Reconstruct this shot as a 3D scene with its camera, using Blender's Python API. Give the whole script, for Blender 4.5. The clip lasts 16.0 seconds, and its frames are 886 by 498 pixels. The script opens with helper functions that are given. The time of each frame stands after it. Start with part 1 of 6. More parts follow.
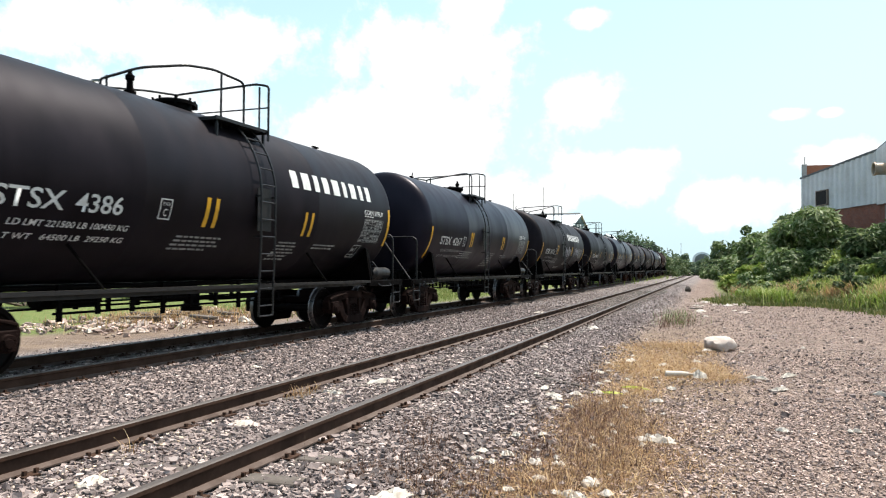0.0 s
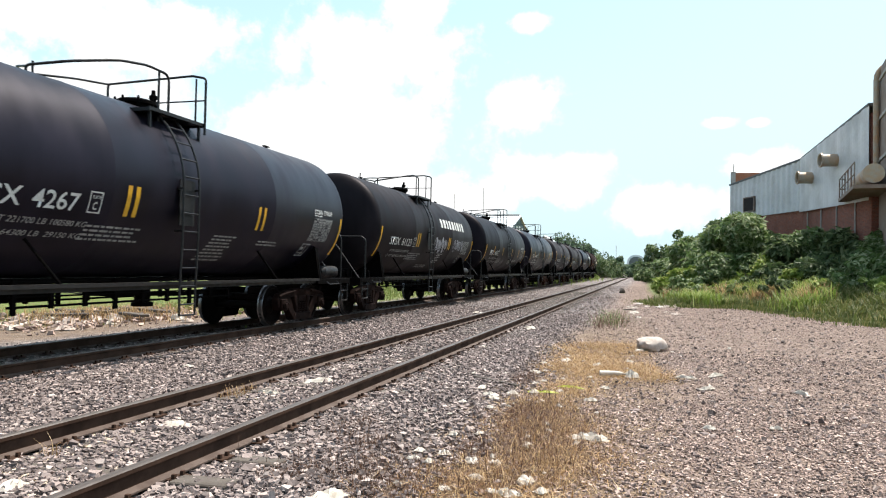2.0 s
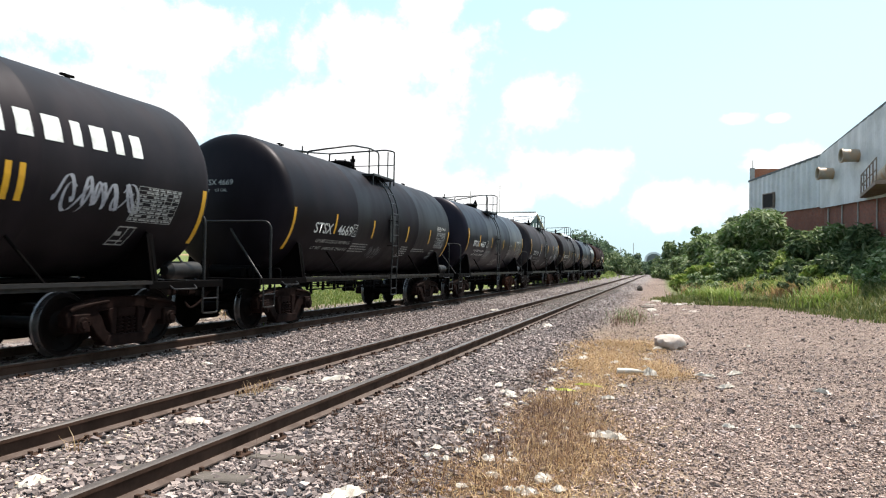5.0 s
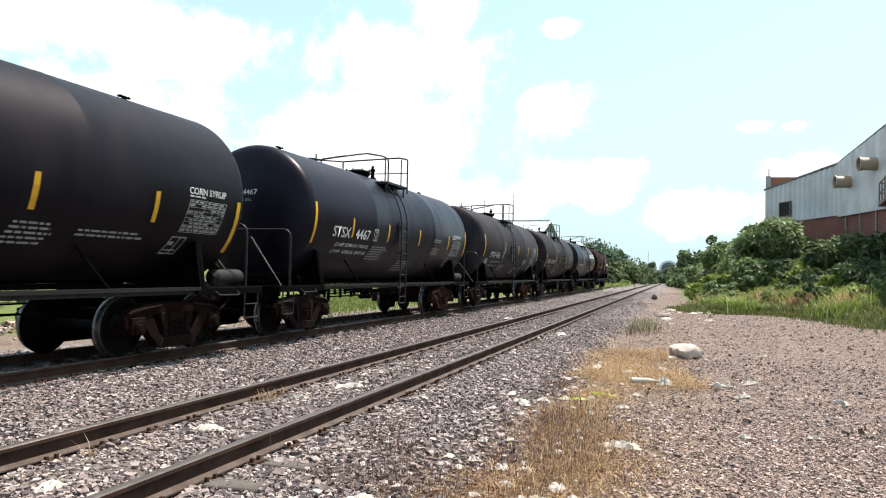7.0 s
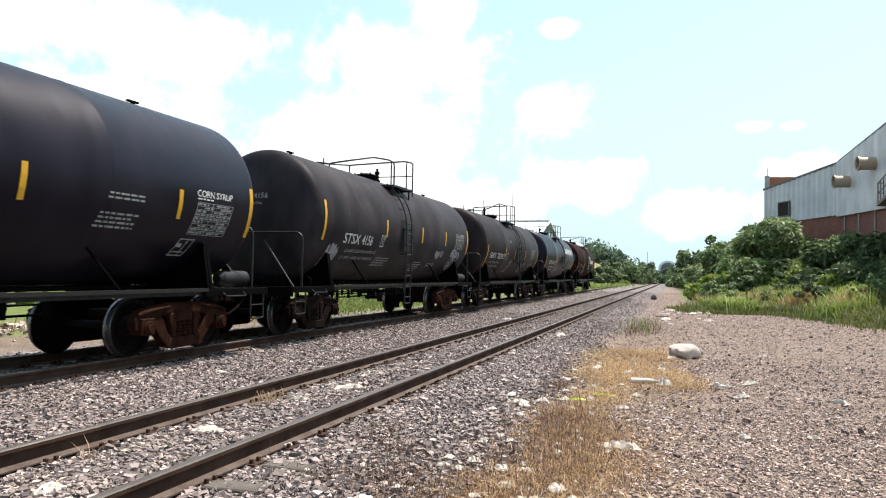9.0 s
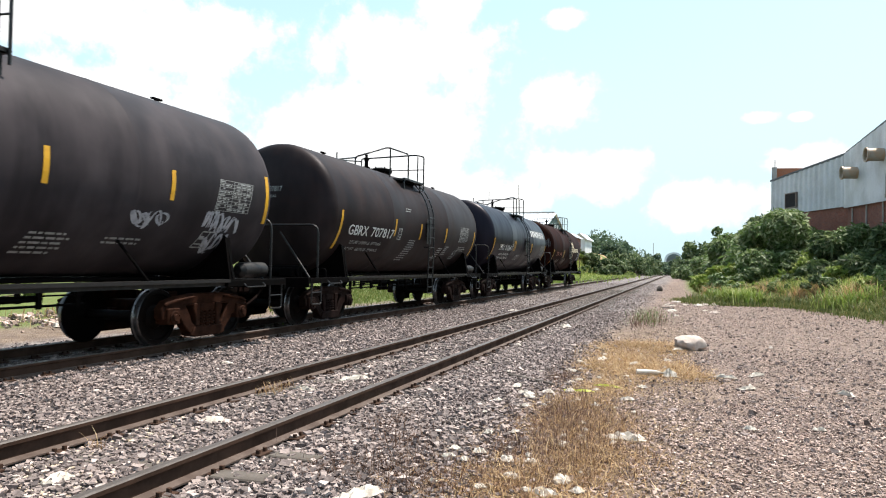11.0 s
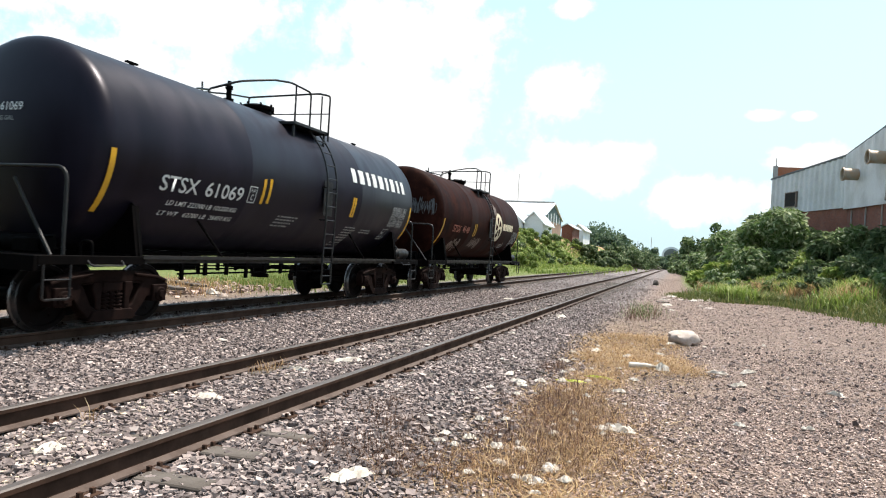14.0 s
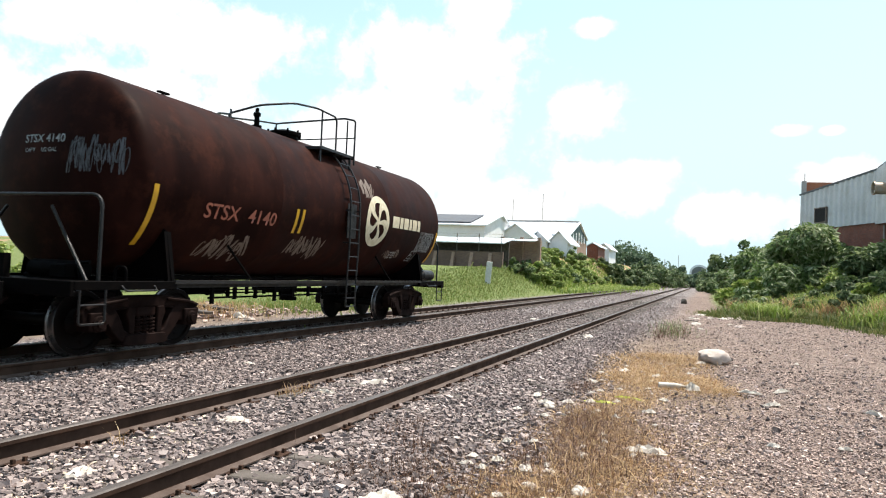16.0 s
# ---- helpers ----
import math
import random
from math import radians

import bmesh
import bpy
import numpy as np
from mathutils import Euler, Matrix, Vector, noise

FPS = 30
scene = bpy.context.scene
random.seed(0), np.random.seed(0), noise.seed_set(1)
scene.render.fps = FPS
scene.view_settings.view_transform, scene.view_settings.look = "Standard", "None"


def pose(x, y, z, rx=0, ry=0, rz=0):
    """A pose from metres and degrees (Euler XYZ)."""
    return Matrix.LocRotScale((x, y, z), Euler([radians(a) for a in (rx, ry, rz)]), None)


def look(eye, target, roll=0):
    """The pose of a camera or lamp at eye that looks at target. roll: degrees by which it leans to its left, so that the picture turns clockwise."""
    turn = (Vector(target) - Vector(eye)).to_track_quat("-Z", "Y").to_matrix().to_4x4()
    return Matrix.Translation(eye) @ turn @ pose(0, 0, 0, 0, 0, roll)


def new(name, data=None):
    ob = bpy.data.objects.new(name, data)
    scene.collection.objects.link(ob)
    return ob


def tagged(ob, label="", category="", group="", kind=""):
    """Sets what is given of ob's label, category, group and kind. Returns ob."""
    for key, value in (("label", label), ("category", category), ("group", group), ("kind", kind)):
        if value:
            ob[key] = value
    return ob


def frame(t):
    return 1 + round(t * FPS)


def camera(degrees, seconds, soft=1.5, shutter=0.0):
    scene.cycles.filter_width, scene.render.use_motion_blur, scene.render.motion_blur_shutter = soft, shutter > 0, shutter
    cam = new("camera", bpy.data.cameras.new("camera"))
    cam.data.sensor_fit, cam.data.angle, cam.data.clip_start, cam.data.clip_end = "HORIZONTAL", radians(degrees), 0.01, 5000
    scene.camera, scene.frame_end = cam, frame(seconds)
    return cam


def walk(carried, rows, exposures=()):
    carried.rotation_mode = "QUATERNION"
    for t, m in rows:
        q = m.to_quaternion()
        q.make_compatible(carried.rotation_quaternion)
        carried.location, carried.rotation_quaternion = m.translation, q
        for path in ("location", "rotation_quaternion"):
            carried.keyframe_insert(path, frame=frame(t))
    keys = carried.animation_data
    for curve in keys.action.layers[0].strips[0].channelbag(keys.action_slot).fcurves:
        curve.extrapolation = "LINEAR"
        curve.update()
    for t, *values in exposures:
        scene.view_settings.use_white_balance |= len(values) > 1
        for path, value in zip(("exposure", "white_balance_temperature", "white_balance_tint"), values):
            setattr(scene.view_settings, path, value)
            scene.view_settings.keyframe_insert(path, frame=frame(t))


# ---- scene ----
EYE = (0.0, 0.0, 1.6)
TRACK_X = -8.9          # centre of the track the train runs on
RAIL_TOP = 0.2
# seconds and the three turns of the hand-held camera, which stays on one spot
TURNS = [
    (0, 91.405, -0.393, 20.550), (0.5, 91.167, -0.950, 18.544), (1, 90.974, -1.236, 17.612), (1.5, 91.114, -1.034, 16.229),
    (2, 91.431, -1.133, 15.750), (2.5, 91.698, -1.166, 15.612), (3, 91.686, -1.234, 16.473), (3.5, 91.638, -1.106, 16.497),
    (4, 91.289, -1.302, 16.569), (6.5, 91.315, -0.412, 17.861), (7, 91.839, -1.185, 18.139), (7.5, 92.017, -1.259, 18.293),
    (8, 92.137, -1.076, 18.434), (8.5, 92.106, -1.169, 18.334), (9, 91.897, -1.031, 18.081), (11.5, 91.143, -1.292, 18.806),
    (12, 91.722, -3.145, 18.806), (12.5, 91.592, -3.801, 17.972), (13, 90.766, -3.656, 18.098), (13.5, 90.080, -3.609, 18.343),
    (14, 90.087, -3.259, 18.338), (14.5, 90.661, -2.336, 18.081), (15, 91.137, -2.942, 17.746), (15.5, 91.441, -2.789, 17.934),
    (16, 91.668, -2.501, 20.327)]
RUN = [
    (0, -0.40), (0.5, 2.90), (1, 6.26), (1.5, 9.65), (2, 13.06), (2.5, 16.47), (3, 19.90),
    (3.5, 23.32), (4, 26.73), (6.5, 43.91), (7, 47.37), (7.5, 50.81), (8, 54.28), (8.5, 57.72),
    (9, 61.15), (11.5, 78.49), (12, 81.97), (12.5, 85.49), (13, 88.98), (13.5, 92.46), (14, 95.96),
    (14.5, 99.47), (15, 103.04), (15.5, 106.59), (16, 110.19)]


cam = camera(63.4, 16.0, soft=1.1, shutter=0.12)
walk(cam, [(t, pose(*EYE, rx, ry, rz)) for t, rx, ry, rz in TURNS], exposures=[(0.0, 0.75), (16.0, 0.75)])

# ---- world and sun ----
SUN_WAY = Vector((0.23, 0.3, 0.9)).normalized()   # towards the sun
# clouds: azimuth, elevation, half width, half height, in radians
CLOUDS = [
    (-0.748, 0.289, 0.200, 0.055), (-0.796, 0.186, 0.190, 0.066), (-0.386, 0.276, 0.134, 0.058), (-0.398, 0.195, 0.150, 0.087),
    (-0.164, 0.225, 0.055, 0.033), (-0.161, 0.330, 0.028, 0.014), (-0.115, 0.118, 0.079, 0.032), (-0.284, 0.098, 0.102, 0.038),
    (0.028, 0.088, 0.075, 0.030), (0.149, 0.137, 0.050, 0.016), (0.092, 0.194, 0.024, 0.008), (0.136, 0.191, 0.014, 0.006),
    (-0.505, 0.125, 0.130, 0.050), (-0.33, 0.36, 0.05, 0.06)]


def make_world():
    world = bpy.data.worlds.new("world")
    scene.world = world
    world.use_nodes = True
    nt = world.node_tree
    nt.nodes.clear()
    N = nt.nodes.new

    def link(a, b):
        nt.links.new(a, b)

    def m(op, a, b=0.0, c=None):
        n = N("ShaderNodeMath")
        n.operation = op
        for k, v in enumerate((a, b, c)):
            if v is None:
                continue
            if isinstance(v, (int, float)):
                n.inputs[k].default_value = v
            else:
                link(v, n.inputs[k])
        return n.outputs[0]

    tc = N("ShaderNodeTexCoord")
    nz = N("ShaderNodeTexNoise")
    nz.inputs["Scale"].default_value, nz.inputs["Detail"].default_value, nz.inputs["Roughness"].default_value = 11.0, 9.0, 0.62
    link(tc.outputs["Generated"], nz.inputs["Vector"])
    sep = N("ShaderNodeSeparateXYZ")
    link(tc.outputs["Generated"], sep.inputs[0])
    az = m("ARCTAN2", sep.outputs[0], sep.outputs[1])
    el = m("ARCSINE", sep.outputs[2])
    body = None
    for a, e, w, h in CLOUDS:
        dx = m("MULTIPLY", m("SUBTRACT", az, a), 1 / w)
        dy = m("MULTIPLY", m("SUBTRACT", el, e), 1 / h)
        r = m("SQRT", m("ADD", m("MULTIPLY", dx, dx), m("MULTIPLY", dy, dy)))
        v = m("SUBTRACT", 1.42, r)
        body = v if body is None else m("SMOOTH_MAX", body, v, 0.25)
    rag = m("MULTIPLY_ADD", nz.outputs["Fac"], 3.6, -2.0)
    mask = m("ADD", body, rag)
    step = N("ShaderNodeMapRange")
    step.interpolation_type = "SMOOTHSTEP"
    step.inputs["From Min"].default_value, step.inputs["From Max"].default_value = -0.05, 0.6
    link(mask, step.inputs["Value"])
    # pale haze that thickens towards the horizon
    hz = N("ShaderNodeMapRange")
    hz.interpolation_type = "SMOOTHSTEP"
    hz.inputs["From Min"].default_value, hz.inputs["From Max"].default_value = 0.40, -0.02
    hz.inputs["To Min"].default_value, hz.inputs["To Max"].default_value = 0.35, 1.0
    link(el, hz.inputs["Value"])
    sky = N("ShaderNodeTexSky")
    sky.sky_type, sky.sun_disc = "NISHITA", False
    sky.sun_elevation = math.asin(SUN_WAY.z)
    sky.sun_rotation = math.atan2(SUN_WAY.x, SUN_WAY.y)
    sky.air_density, sky.dust_density, sky.ozone_density = 1.0, 1.5, 1.0
    k = N("ShaderNodeVectorMath")
    k.operation = "MULTIPLY"
    k.inputs[1].default_value = (0.20, 0.22, 0.20)
    link(sky.outputs[0], k.inputs[0])
    m1 = N("ShaderNodeMix")
    m1.data_type = "RGBA"
    link(hz.outputs[0], m1.inputs[0])
    link(k.outputs[0], m1.inputs[6])
    m1.inputs[7].default_value = (0.53, 0.69, 0.75, 1)
    m2 = N("ShaderNodeMix")
    m2.data_type = "RGBA"
    link(step.outputs[0], m2.inputs[0])
    link(m1.outputs[2], m2.inputs[6])
    m2.inputs[7].default_value = (0.86, 0.86, 0.86, 1)
    bg = N("ShaderNodeBackground")
    link(m2.outputs[2], bg.inputs[0])
    bg.inputs[1].default_value = 0.84
    out = N("ShaderNodeOutputWorld")
    link(bg.outputs[0], out.inputs[0])


make_world()
sun_data = bpy.data.lights.new("sun", "SUN")
sun_data.energy, sun_data.angle, sun_data.color = 5.0, radians(0.6), (1.0, 0.94, 0.85)
sun = new("sun", sun_data)
sun.matrix_world = look(SUN_WAY * 80, (0, 0, 0))

# ---- materials ----


class Nodes:
    """A principled material with short calls for its nodes."""

    def __init__(self, name):
        self.mat = bpy.data.materials.new(name)
        self.mat.use_nodes = True
        self.nt = self.mat.node_tree
        self.p = self.nt.nodes["Principled BSDF"]
        self.tc = self.nt.nodes.new("ShaderNodeTexCoord")
        self.geo = None

    def put(self, v, socket):
        if isinstance(v, (int, float)):
            socket.default_value = v
        elif isinstance(v, (tuple, list)):
            socket.default_value = (*v, 1) if len(v) == 3 and socket.type == "RGBA" else v
        else:
            self.nt.links.new(v, socket)

    def stretch(self, sx, sy, sz):
        n = self.nt.nodes.new("ShaderNodeMapping")
        n.inputs["Scale"].default_value = (sx, sy, sz)
        self.put(self.tc.outputs["Object"], n.inputs[0])
        return n.outputs[0]

    def noise(self, scale, detail=4.0, rough=0.6, vec=None, color=False):
        n = self.nt.nodes.new("ShaderNodeTexNoise")
        n.inputs["Scale"].default_value, n.inputs["Detail"].default_value, n.inputs["Roughness"].default_value = scale, detail, rough
        self.put(vec or self.tc.outputs["Object"], n.inputs["Vector"])
        return n.outputs["Color" if color else "Fac"]

    def voronoi(self, scale, feature="F1", vec=None):
        n = self.nt.nodes.new("ShaderNodeTexVoronoi")
        n.feature = feature
        n.inputs["Scale"].default_value = scale
        self.put(vec or self.tc.outputs["Object"], n.inputs["Vector"])
        return n.outputs

    def math(self, op, a, b=0.0):
        n = self.nt.nodes.new("ShaderNodeMath")
        n.operation = op
        self.put(a, n.inputs[0])
        self.put(b, n.inputs[1])
        return n.outputs[0]

    def band(self, v, lo, hi, a=0.0, b=1.0):
        n = self.nt.nodes.new("ShaderNodeMapRange")
        n.interpolation_type = "SMOOTHSTEP"
        for k, x in zip((0, 1, 2, 3, 4), (v, lo, hi, a, b)):
            self.put(x, n.inputs[k])
        return n.outputs[0]

    def mix(self, f, a, b, kind="MIX"):
        n = self.nt.nodes.new("ShaderNodeMix")
        n.data_type, n.blend_type = "RGBA", kind
        self.put(f, n.inputs[0])
        self.put(a, n.inputs[6])
        self.put(b, n.inputs[7])
        return n.outputs[2]

    def ramp(self, v, stops):
        n = self.nt.nodes.new("ShaderNodeValToRGB")
        while len(n.color_ramp.elements) < len(stops):
            n.color_ramp.elements.new(0.5)
        for e, (x, c) in zip(n.color_ramp.elements, stops):
            e.position, e.color = x, (*c, 1)
        self.put(v, n.inputs[0])
        return n.outputs[0]

    def island(self):
        if self.geo is None:
            self.geo = self.nt.nodes.new("ShaderNodeNewGeometry")
        return self.geo.outputs["Random Per Island"]

    def bump(self, v, strength, dist=0.01):
        n = self.nt.nodes.new("ShaderNodeBump")
        n.inputs["Strength"].default_value, n.inputs["Distance"].default_value = strength, dist
        self.put(v, n.inputs["Height"])
        self.put(n.outputs[0], self.p.inputs["Normal"])

    def done(self, color, rough=0.6, metal=0.0, spec=0.5):
        self.put(color, self.p.inputs["Base Color"])
        self.put(rough, self.p.inputs["Roughness"])
        self.put(metal, self.p.inputs["Metallic"])
        self.p.inputs["Specular IOR Level"].default_value = spec
        return self.mat


def plain(name, color, dark=None, rough=0.6, metal=0.0, scale=6.0, bump=0.15, spec=0.5):
    """Worn paint, metal or stone: two colours in patches, fine grain, uneven gloss."""
    n = Nodes(name)
    dark = dark or tuple(c * 0.6 for c in color)
    big = n.band(n.noise(scale, 5.0), 0.35, 0.7)
    fine = n.noise(scale * 14, 3.0)
    col = n.mix(n.math("MULTIPLY", big, 0.8), color, dark)
    col = n.mix(0.25, col, n.ramp(fine, [(0.3, tuple(c * 0.5 for c in color)), (0.7, color)]))
    if bump:
        n.bump(fine, bump, 0.006)
    return n.done(col, n.band(big, 0, 1, rough - 0.08, min(1, rough + 0.1)), metal, spec)


def tank_paint(name, color, dust, amount, rough=0.45, rust=0.0, sheen=(0.96, 0.86, 1.0), spec=0.11):
    """Old tank paint: dust and streaks that run down from the top, faint welds' shimmer."""
    n = Nodes(name)
    streak = n.noise(1.0, 3.0, 0.5, n.stretch(1.6, 2.2, 0.3))
    patch = n.noise(0.7, 4.0)
    f = n.math("MULTIPLY", n.band(streak, 0.3, 0.8), amount * 0.7)
    f = n.math("ADD", f, n.math("MULTIPLY", n.band(patch, 0.4, 0.75), amount * 0.6))
    col = n.mix(f, color, dust)
    if rust:
        spots = n.band(n.noise(2.3, 8.0, 0.72), 0.48, 0.66)
        col = n.mix(n.math("MULTIPLY", spots, rust), col, (0.045, 0.014, 0.008))
        drips = n.band(n.noise(1.0, 6.0, 0.7, n.stretch(4, 6, 0.4)), 0.55, 0.8)
        col = n.mix(n.math("MULTIPLY", drips, rust * 0.7), col, (0.008, 0.005, 0.004))
    n.bump(n.noise(1.6, 3.0), 0.06, 0.02)
    mat = n.done(col, n.band(streak, 0.3, 0.8, rough, rough + 0.14), 0.0, spec)
    mat.node_tree.nodes["Principled BSDF"].inputs["Specular Tint"].default_value = (*sheen, 1.0)
    return mat


M_TANKS = {
    "black": tank_paint("black_tank_paint", (0.0032, 0.0024, 0.0032), (0.0215, 0.0170, 0.0212), 0.45),
    "blueblack": tank_paint("blue_black_tank_paint", (0.0034, 0.0028, 0.0058), (0.0210, 0.0180, 0.0300), 0.42, 0.36, spec=0.17),
    "dusty": tank_paint("dusty_black_tank_paint", (0.0042, 0.0033, 0.0038), (0.0310, 0.0245, 0.0270), 0.48, 0.5),
    "grey": tank_paint("weathered_grey_tank_paint", (0.013, 0.0108, 0.0118), (0.082, 0.069, 0.073), 0.52, 0.55),
    "brown": tank_paint("brown_black_tank_paint", (0.0100, 0.0072, 0.0070), (0.056, 0.0405, 0.0385), 0.5, 0.5, 0.12),
    "rust": tank_paint("rusty_brown_tank_paint", (0.0070, 0.0020, 0.0016), (0.050, 0.0165, 0.0118), 0.5, 0.6, 0.45, (1.0, 0.6, 0.5), 0.05),
}
M_FRAME = plain("grimy_black_steel", (0.0018, 0.0014, 0.0014), (0.0045, 0.003, 0.0026), 0.65, spec=0.03)
M_RAILING = plain("black_handrail_paint", (0.009, 0.0085, 0.009), (0.016, 0.013, 0.012), 0.45, spec=0.3)
M_SILL = plain("dusty_steel_sill", (0.015, 0.0125, 0.012), (0.005, 0.004, 0.0038), 0.5, spec=0.3)
M_TRUCK = plain("rusty_cast_steel", (0.013, 0.0058, 0.0045), (0.0035, 0.0021, 0.0018), 0.75, scale=5, spec=0.06)
M_TRUCK_RED = plain("orange_rusted_cast_steel", (0.034, 0.012, 0.006), (0.008, 0.004, 0.003), 0.75, scale=5, spec=0.06)
M_WHEEL = plain("dark_wheel_steel", (0.003, 0.002, 0.0018), (0.009, 0.005, 0.004), 0.6, 0.0, spec=0.06)
M_TREAD = plain("worn_bright_steel", (0.16, 0.15, 0.15), (0.03, 0.024, 0.022), 0.35, 0.85, scale=4, bump=0.05)
M_WHITE = plain("white_stencil_paint", (0.62, 0.62, 0.60), (0.42, 0.41, 0.39), 0.6, scale=9, bump=0)
M_FAINT = plain("faded_stencil_paint", (0.30, 0.30, 0.29), (0.12, 0.12, 0.12), 0.6, scale=14, bump=0)
M_RED = plain("faded_red_stencil_paint", (0.40, 0.12, 0.07), (0.18, 0.05, 0.03), 0.6, scale=12, bump=0)
M_CREAM = plain("peeling_cream_paint", (0.66, 0.58, 0.42), (0.45, 0.36, 0.22), 0.6, scale=8, bump=0)
M_YELLOW = plain("yellow_reflector_tape", (0.62, 0.33, 0.012), (0.50, 0.24, 0.01), 0.45, scale=7, bump=0)
M_SPRAY = plain("grey_spray_paint", (0.34, 0.34, 0.37), (0.14, 0.14, 0.16), 0.6, scale=9, bump=0)
M_SPRAY_TAN = plain("faded_tan_spray_paint", (0.17, 0.12, 0.09), (0.08, 0.05, 0.035), 0.6, scale=9, bump=0)
M_SPRAY_DIM = plain("dim_spray_paint", (0.085, 0.085, 0.09), (0.03, 0.03, 0.032), 0.6, scale=9, bump=0)
M_RAIL_SIDE = plain("rusty_rail_steel", (0.062, 0.034, 0.023), (0.024, 0.014, 0.010), 0.8, scale=3, spec=0.1)
M_RAIL_TOP = plain("rail_head_steel", (0.11, 0.09, 0.08), (0.055, 0.042, 0.036), 0.55, 0.3, scale=3, bump=0.05)
M_RAIL_DULL = plain("dull_rail_head_steel", (0.09, 0.07, 0.06), (0.05, 0.035, 0.028), 0.6, 0.2, scale=3, bump=0.05)
M_RAIL_FOOT = plain("dusty_rail_foot", (0.085, 0.055, 0.042), (0.045, 0.027, 0.02), 0.85, scale=4)
M_SLEEPER = plain("weathered_timber", (0.10, 0.08, 0.065), (0.05, 0.038, 0.03), 0.85, scale=5, bump=0.4)
M_PAPER = plain("dirty_white_plastic", (0.54, 0.48, 0.41), (0.32, 0.26, 0.20), 0.6, scale=9, bump=0.2)
M_SACK = plain("woven_white_sack", (0.50, 0.41, 0.36), (0.33, 0.26, 0.21), 0.8, scale=9, bump=0.3)
M_GRAIN = plain("pale_spilled_grain", (0.66, 0.53, 0.40), (0.50, 0.37, 0.26), 0.8, scale=9, bump=0.2)
M_LIME = plain("lime_yellow_plastic", (0.55, 0.60, 0.06), (0.40, 0.40, 0.08), 0.5, scale=9)
M_CONC = plain("pale_concrete", (0.42, 0.39, 0.36), (0.27, 0.24, 0.21), 0.85, scale=2)


def brick_material(name, a, b, mortar, sx=1.0):
    n = Nodes(name)
    t = n.nt.nodes.new("ShaderNodeTexBrick")
    mp = n.nt.nodes.new("ShaderNodeMapping")
    mp.inputs["Rotation"].default_value = (radians(90), 0, 0)
    cx = n.nt.nodes.new("ShaderNodeCombineXYZ")
    sp = n.nt.nodes.new("ShaderNodeSeparateXYZ")
    n.put(n.tc.outputs["Object"], sp.inputs[0])
    n.put(n.math("SUBTRACT", sp.outputs[0], sp.outputs[1]), cx.inputs[0])
    n.put(sp.outputs[2], cx.inputs[1])
    n.put(cx.outputs[0], t.inputs["Vector"])
    t.inputs["Scale"].default_value = 4.0 * sx
    n.put(a, t.inputs["Color1"])
    n.put(b, t.inputs["Color2"])
    n.put(mortar, t.inputs["Mortar"])
    stain = n.band(n.noise(0.5, 5.0), 0.4, 0.7)
    col = n.mix(n.math("MULTIPLY", stain, 0.5), t.outputs[0], tuple(c * 0.45 for c in a))
    n.bump(t.outputs[1], -0.3, 0.02)
    return n.done(col, 0.88)


M_BRICK = brick_material("red_brick", (0.27, 0.075, 0.04), (0.13, 0.042, 0.028), (0.24, 0.15, 0.12))
M_BRICK_NEW = brick_material("orange_brick", (0.42, 0.14, 0.06), (0.35, 0.11, 0.05), (0.30, 0.2, 0.15))
M_BLOCK = brick_material("tan_block", (0.36, 0.225, 0.15), (0.28, 0.17, 0.12), (0.26, 0.21, 0.17), 0.6)
# darker blocks for the wall face between the tan buttresses
M_BLOCK_DARK = brick_material("dark_block", (0.19, 0.115, 0.085), (0.14, 0.088, 0.068), (0.16, 0.11, 0.09), 0.6)
M_SHEET = plain("pale_corrugated_sheet", (0.60, 0.575, 0.59), (0.45, 0.42, 0.41), 0.5, 0.0, scale=0.7, bump=0.05)
M_ROOF = plain("white_roof_sheet", (0.80, 0.82, 0.84), (0.62, 0.64, 0.66), 0.4, scale=0.5, bump=0.05)
M_WALLW = plain("whitewashed_wall", (0.80, 0.79, 0.79), (0.66, 0.65, 0.64), 0.7, scale=0.5, bump=0.1)
M_TRIM = plain("dark_roof_edge", (0.07, 0.072, 0.08), (0.12, 0.12, 0.125), 0.6, scale=0.8)
M_GREEN = plain("dark_green_cladding", (0.03, 0.07, 0.06), (0.02, 0.04, 0.035), 0.6, scale=0.6)
M_GLASS = plain("dark_window_opening", (0.012, 0.010, 0.010), (0.03, 0.02, 0.018), 0.7, bump=0, spec=0.15)
M_RUSTSHEET = plain("rusty_sheet_metal", (0.16, 0.09, 0.06), (0.30, 0.27, 0.24), 0.7, scale=1.5)
M_DUCT = plain("weathered_duct_sheet", (0.36, 0.31, 0.25), (0.44, 0.20, 0.06), 0.5, scale=2)


def leaf_material(name, a, b, c):
    n = Nodes(name)
    col = n.ramp(n.island(), [(0.0, a), (0.55, b), (1.0, c)])
    col = n.mix(n.math("MULTIPLY", n.band(n.noise(0.45, 3.0), 0.35, 0.7), 0.5), col, tuple(x * 0.6 for x in b))
    thin = n.nt.nodes.new("ShaderNodeBsdfTranslucent")
    n.put(col, thin.inputs[0])
    both = n.nt.nodes.new("ShaderNodeMixShader")
    both.inputs[0].default_value = 0.4
    n.nt.links.new(n.p.outputs[0], both.inputs[1])
    n.nt.links.new(thin.outputs[0], both.inputs[2])
    n.nt.links.new(both.outputs[0], n.nt.nodes["Material Output"].inputs[0])
    return n.done(col, 0.5, 0.0, 0.25)


